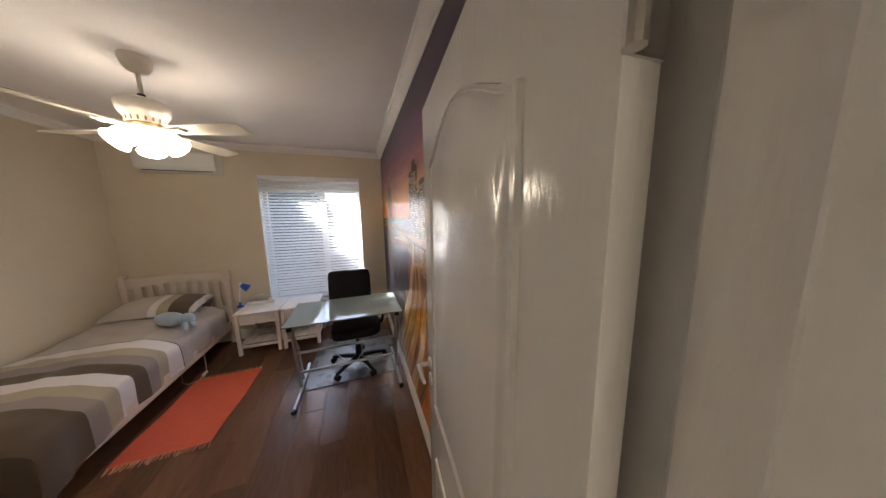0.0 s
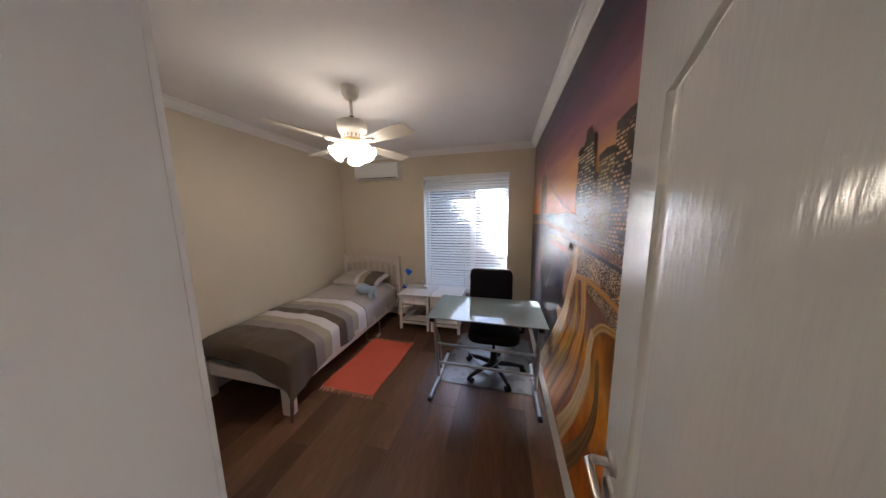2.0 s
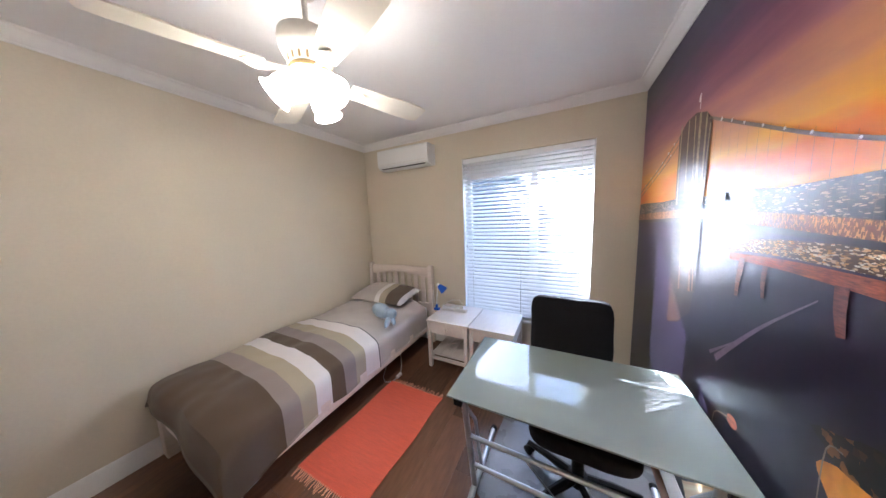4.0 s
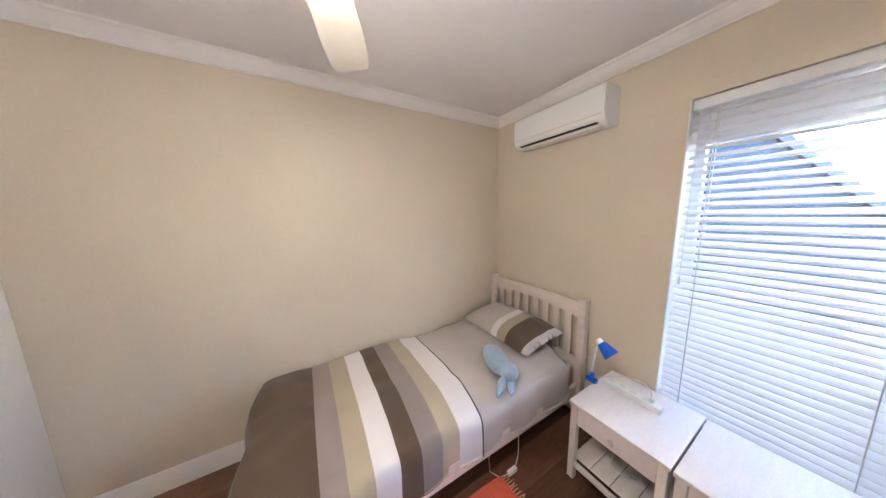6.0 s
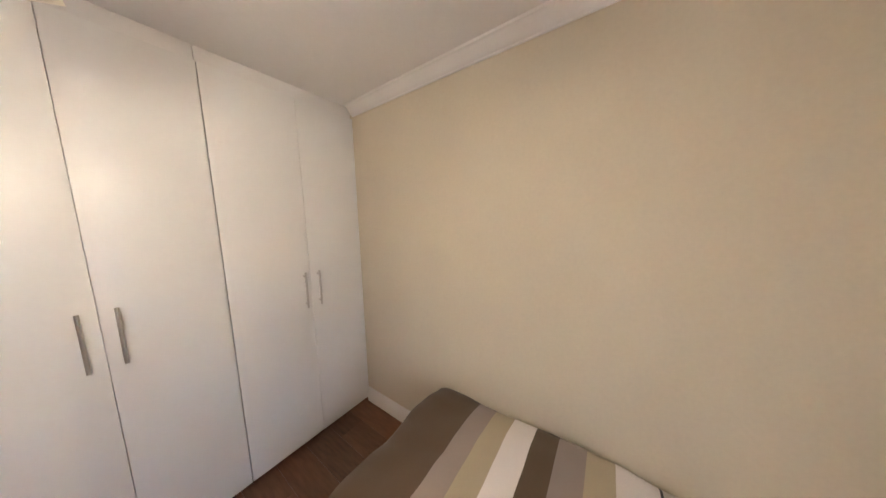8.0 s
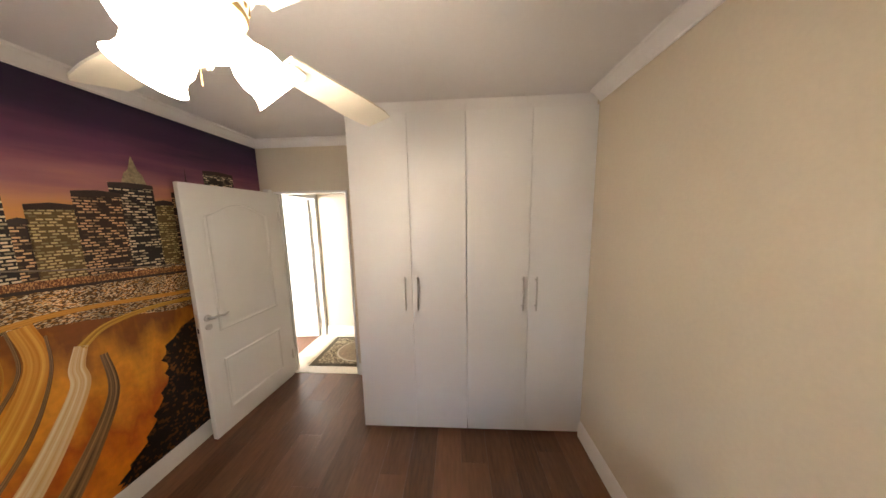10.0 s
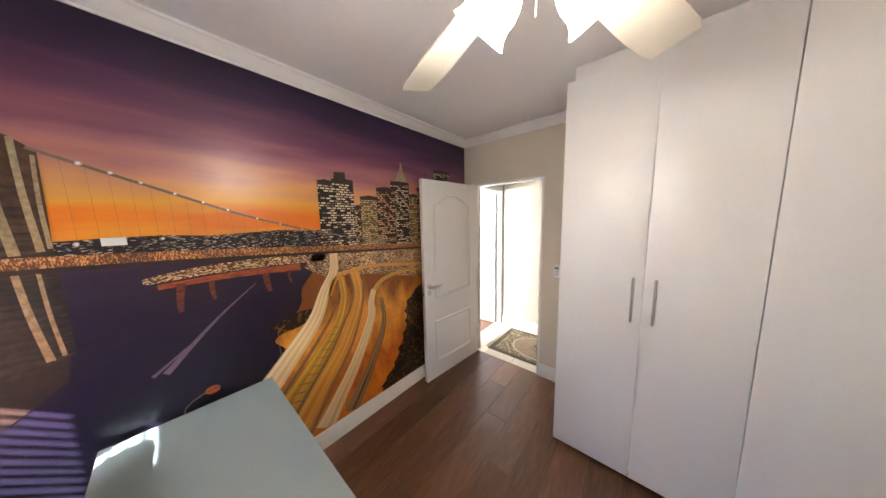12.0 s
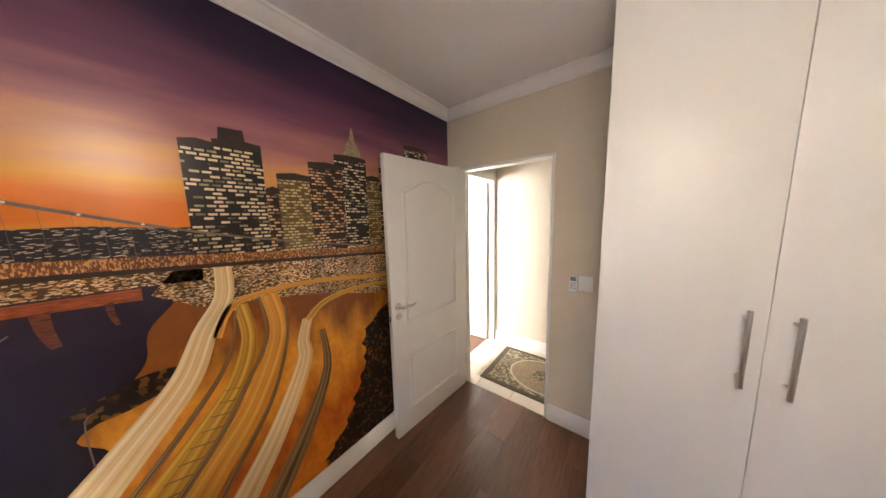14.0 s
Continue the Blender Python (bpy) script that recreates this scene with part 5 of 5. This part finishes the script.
flat("printed_tree_patch", [(1.86 + 0.13 * math.cos(a) * (1 + 0.2 * math.sin(5 * a)) + 0.06, 1.02 + 0.05 * math.sin(a) + 0.10 * math.cos(a) * -0.25) for a in (2 * math.pi * k / 26 for k in range(26))], 4, TREES)
ribbon("printed_street_lamp", [(2.02, 0.82), (2.02, 0.985), (1.985, 1.005)], 0.002, 0.002, 8, CABLE, steps=4)
ribbon("printed_street_lamp", [(2.44, 0.62), (2.44, 0.74), (2.36, 0.785)], 0.003, 0.003, 8, CABLE, steps=4)
flat("printed_lamp_glow", [(2.335 + 0.030 * math.cos(a), 0.785 + 0.022 * math.sin(a)) for a in (2 * math.pi * k / 16 for k in range(16))], 8, GLOWO)

# skyline
for y0, y1, zt, k in ((1.615, 1.715, 1.945, 0), (1.455, 1.62, 1.965, 0), (1.40, 1.455, 1.78, 1), (1.25, 1.405, 1.855, 2), (1.065, 1.255, 1.935, 1), (0.90, 1.11, 2.00, 0), (0.80, 0.905, 1.90, 2), (0.70, 0.80, 1.97, 1), (0.56, 0.72, 1.86, 0), (0.30, 0.56, 2.17, 0), (0.14, 0.31, 1.95, 1), (0.004, 0.15, 1.80, 2)):
    flat("printed_building", [(y0, 1.44), (y1, 1.47), (y1, zt - 0.008), ((y0 + y1) / 2, zt + 0.004), (y0, zt - 0.004)], 5 if y0 not in (1.455, 1.065, 0.30) else 6, TOWERS[k])
    flat("printed_roofline", [(y0, zt - 0.004), ((y0 + y1) / 2, zt + 0.004), (y1, zt - 0.008), (y1, zt - 0.035), (y0, zt - 0.030)], 7, DECKD)
flat("printed_roof_block", [(1.51, 1.955), (1.60, 1.955), (1.595, 2.008), (1.515, 2.012)], 6, DECKD)
flat("printed_spire", [(0.93, 2.00), (1.05, 2.00), (1.035, 2.055), (1.01, 2.085), (0.99, 2.165), (0.985, 2.165), (0.965, 2.085), (0.945, 2.055)], 8, LITSTONE)
flat("printed_mast", [(0.682, 1.96), (0.70, 1.96), (0.692, 2.16)], 8, DECKD)

# bridge
flat("printed_tower", [(2.69, 1.16), (2.78, 1.12), (2.99, 1.09), (3.0, 1.50), (3.01, 1.95), (2.93, 2.00), (2.83, 2.01), (2.73, 1.98), (2.68, 1.935), (2.69, 1.57)], 6, MASON)
flat("printed_tower_shadow", [(2.70, 1.17), (2.80, 1.13), (2.98, 1.10), (2.98, 0.90), (2.85, 0.95), (2.72, 1.05)], 5, DECKD)
for a, b, w in (((2.785, 1.995), (2.765, 1.56), 0.012), ((2.835, 2.0), (2.80, 1.60), 0.006), ((2.725, 1.975), (2.715, 1.57), 0.009), ((2.69, 1.92), (2.695, 1.58), 0.006), ((2.90, 2.0), (2.88, 1.60), 0.007), ((2.985, 2.0), (2.975, 1.58), 0.010),
                ((2.775, 1.51), (2.745, 1.15), 0.010), ((2.73, 1.51), (2.715, 1.16), 0.006), ((2.88, 1.51), (2.86, 1.13), 0.007)):
    ribbon("printed_buttress", [a, ((a[0] + b[0]) / 2 + 0.004, (a[1] + b[1]) / 2), b], w * 0.8, w, 7, LITSTONE, steps=6)
ribbon("printed_deck", [(3.70, 1.500), (3.1, 1.522), (2.75, 1.530), (2.0, 1.492), (0.8, 1.407), (0.005, 1.335)], 0.024, 0.018, 8, DECK)
ribbon("printed_deck_edge", [(3.70, 1.470), (3.1, 1.492), (2.75, 1.500), (2.0, 1.463), (0.8, 1.384), (0.005, 1.312)], 0.010, 0.007, 9, DECKD)
ribbon("printed_cable", [(2.70, 1.945), (2.414, 1.825), (2.079, 1.692), (1.66, 1.575), (1.2, 1.49), (0.75, 1.43)], 0.006, 0.003, 9, CABLE)
ribbon("printed_cable", [(3.0, 1.945), (3.27, 1.835), (3.69, 1.70)], 0.004, 0.004, 9, CABLE)
ribbon("printed_cable", [(3.0, 1.905), (3.27, 1.80), (3.69, 1.665)], 0.003, 0.003, 9, CABLE)
for i in range(22):
    y = 2.64 - i * 0.052
    top = 1.945 - 0.40 * (2.70 - y) + 0.035 * (2.70 - y) ** 2
    if top > DZ(y) + 0.05:
        ribbon("printed_hanger", [(y, top), (y - 0.004, DZ(y) + 0.02)], 0.0004, 0.0004, 8, CABLE, steps=2)
for y, z, r in ((2.60, 1.905, 0.011), (2.53, 1.878, 0.009), (2.455, 1.845, 0.008), (2.36, 1.805, 0.008), (2.27, 1.768, 0.007), (2.18, 1.732, 0.007), (2.06, 1.686, 0.006), (1.95, 1.652, 0.006), (1.83, 1.618, 0.006), (3.07, 1.925, 0.011), (3.15, 1.892, 0.011), (3.24, 1.855, 0.011), (3.34, 1.820, 0.011), (3.45, 1.783, 0.011), (3.57, 1.745, 0.011), (3.11, 1.872, 0.009), (3.20, 1.836, 0.009), (3.30, 1.797, 0.009), (3.41, 1.760, 0.009), (3.54, 1.718, 0.009), (2.64, 1.592, 0.010), (2.42, 1.598, 0.009)):
    flat("printed_lamp", [(y + r * (1 if k % 2 else 0.45) * math.cos(math.pi * k / 8), z + r * (1 if k % 2 else 0.45) * math.sin(math.pi * k / 8)) for k in range(16)], 10, SPARK)
flat("printed_billboard", [(2.52, 1.578), (2.585, 1.578), (2.585, 1.612), (2.52, 1.612)], 9, SPARK)
flat("printed_flag", [(2.79, 2.012), (2.795, 2.012), (2.797, 2.045), (2.812, 2.05), (2.808, 2.075), (2.797, 2.085), (2.792, 2.085)], 9, SPARK)
# ---------------------------------------------------------------- floors
floor = solo("floor", box(0, W, -0.0, L, -0.08, -0.006), EDGE, "dark brown oak laminate plank floor", "floor", "structure")


def plank_mesh(length, width):
    bm = box(0.0004, width - 0.0004, 0.0004, length - 0.0004, -0.006, 0.0, bevel=0.0006)
    bmesh.ops.recalc_face_normals(bm, faces=bm.faces)
    me = bpy.data.meshes.new("plank")
    bm.to_mesh(me)
    bm.free()
    me.materials.append(FLOORW)
    return me


PW = W / 16
cache = {}
for c in range(16):
    y = -(0.37 * c % 1.21)
    while y < L:
        a, b = max(0.0, y), min(L, y + 1.21)
        key = round(b - a, 3)
        if key > 0.02:
            cache.setdefault(key, plank_mesh(key, PW))
            ob = new("plank", cache[key])
            ob.parent = floor
            ob.location = (c * PW, a, 0)
        y += 1.21
hall = solo("floor_hall", box(0, W + 0.04, -0.93, -0.0005, -0.08, -0.004), GROUT, "cream ceramic tiled hall floor", "floor", "structure")
bm = box(0.002, 0.328, 0.002, 0.308, -0.004, 0.002, bevel=0.0015)
bmesh.ops.recalc_face_normals(bm, faces=bm.faces)
TM = bpy.data.meshes.new("tile")
bm.to_mesh(TM)
bm.free()
TM.materials.append(TILE)
for i in range(9):
    for j in range(3):
        ob = new("tile", TM)
        ob.parent = hall
        ob.location = (0.09 + i * 0.33, -0.931 + j * 0.310, 0)
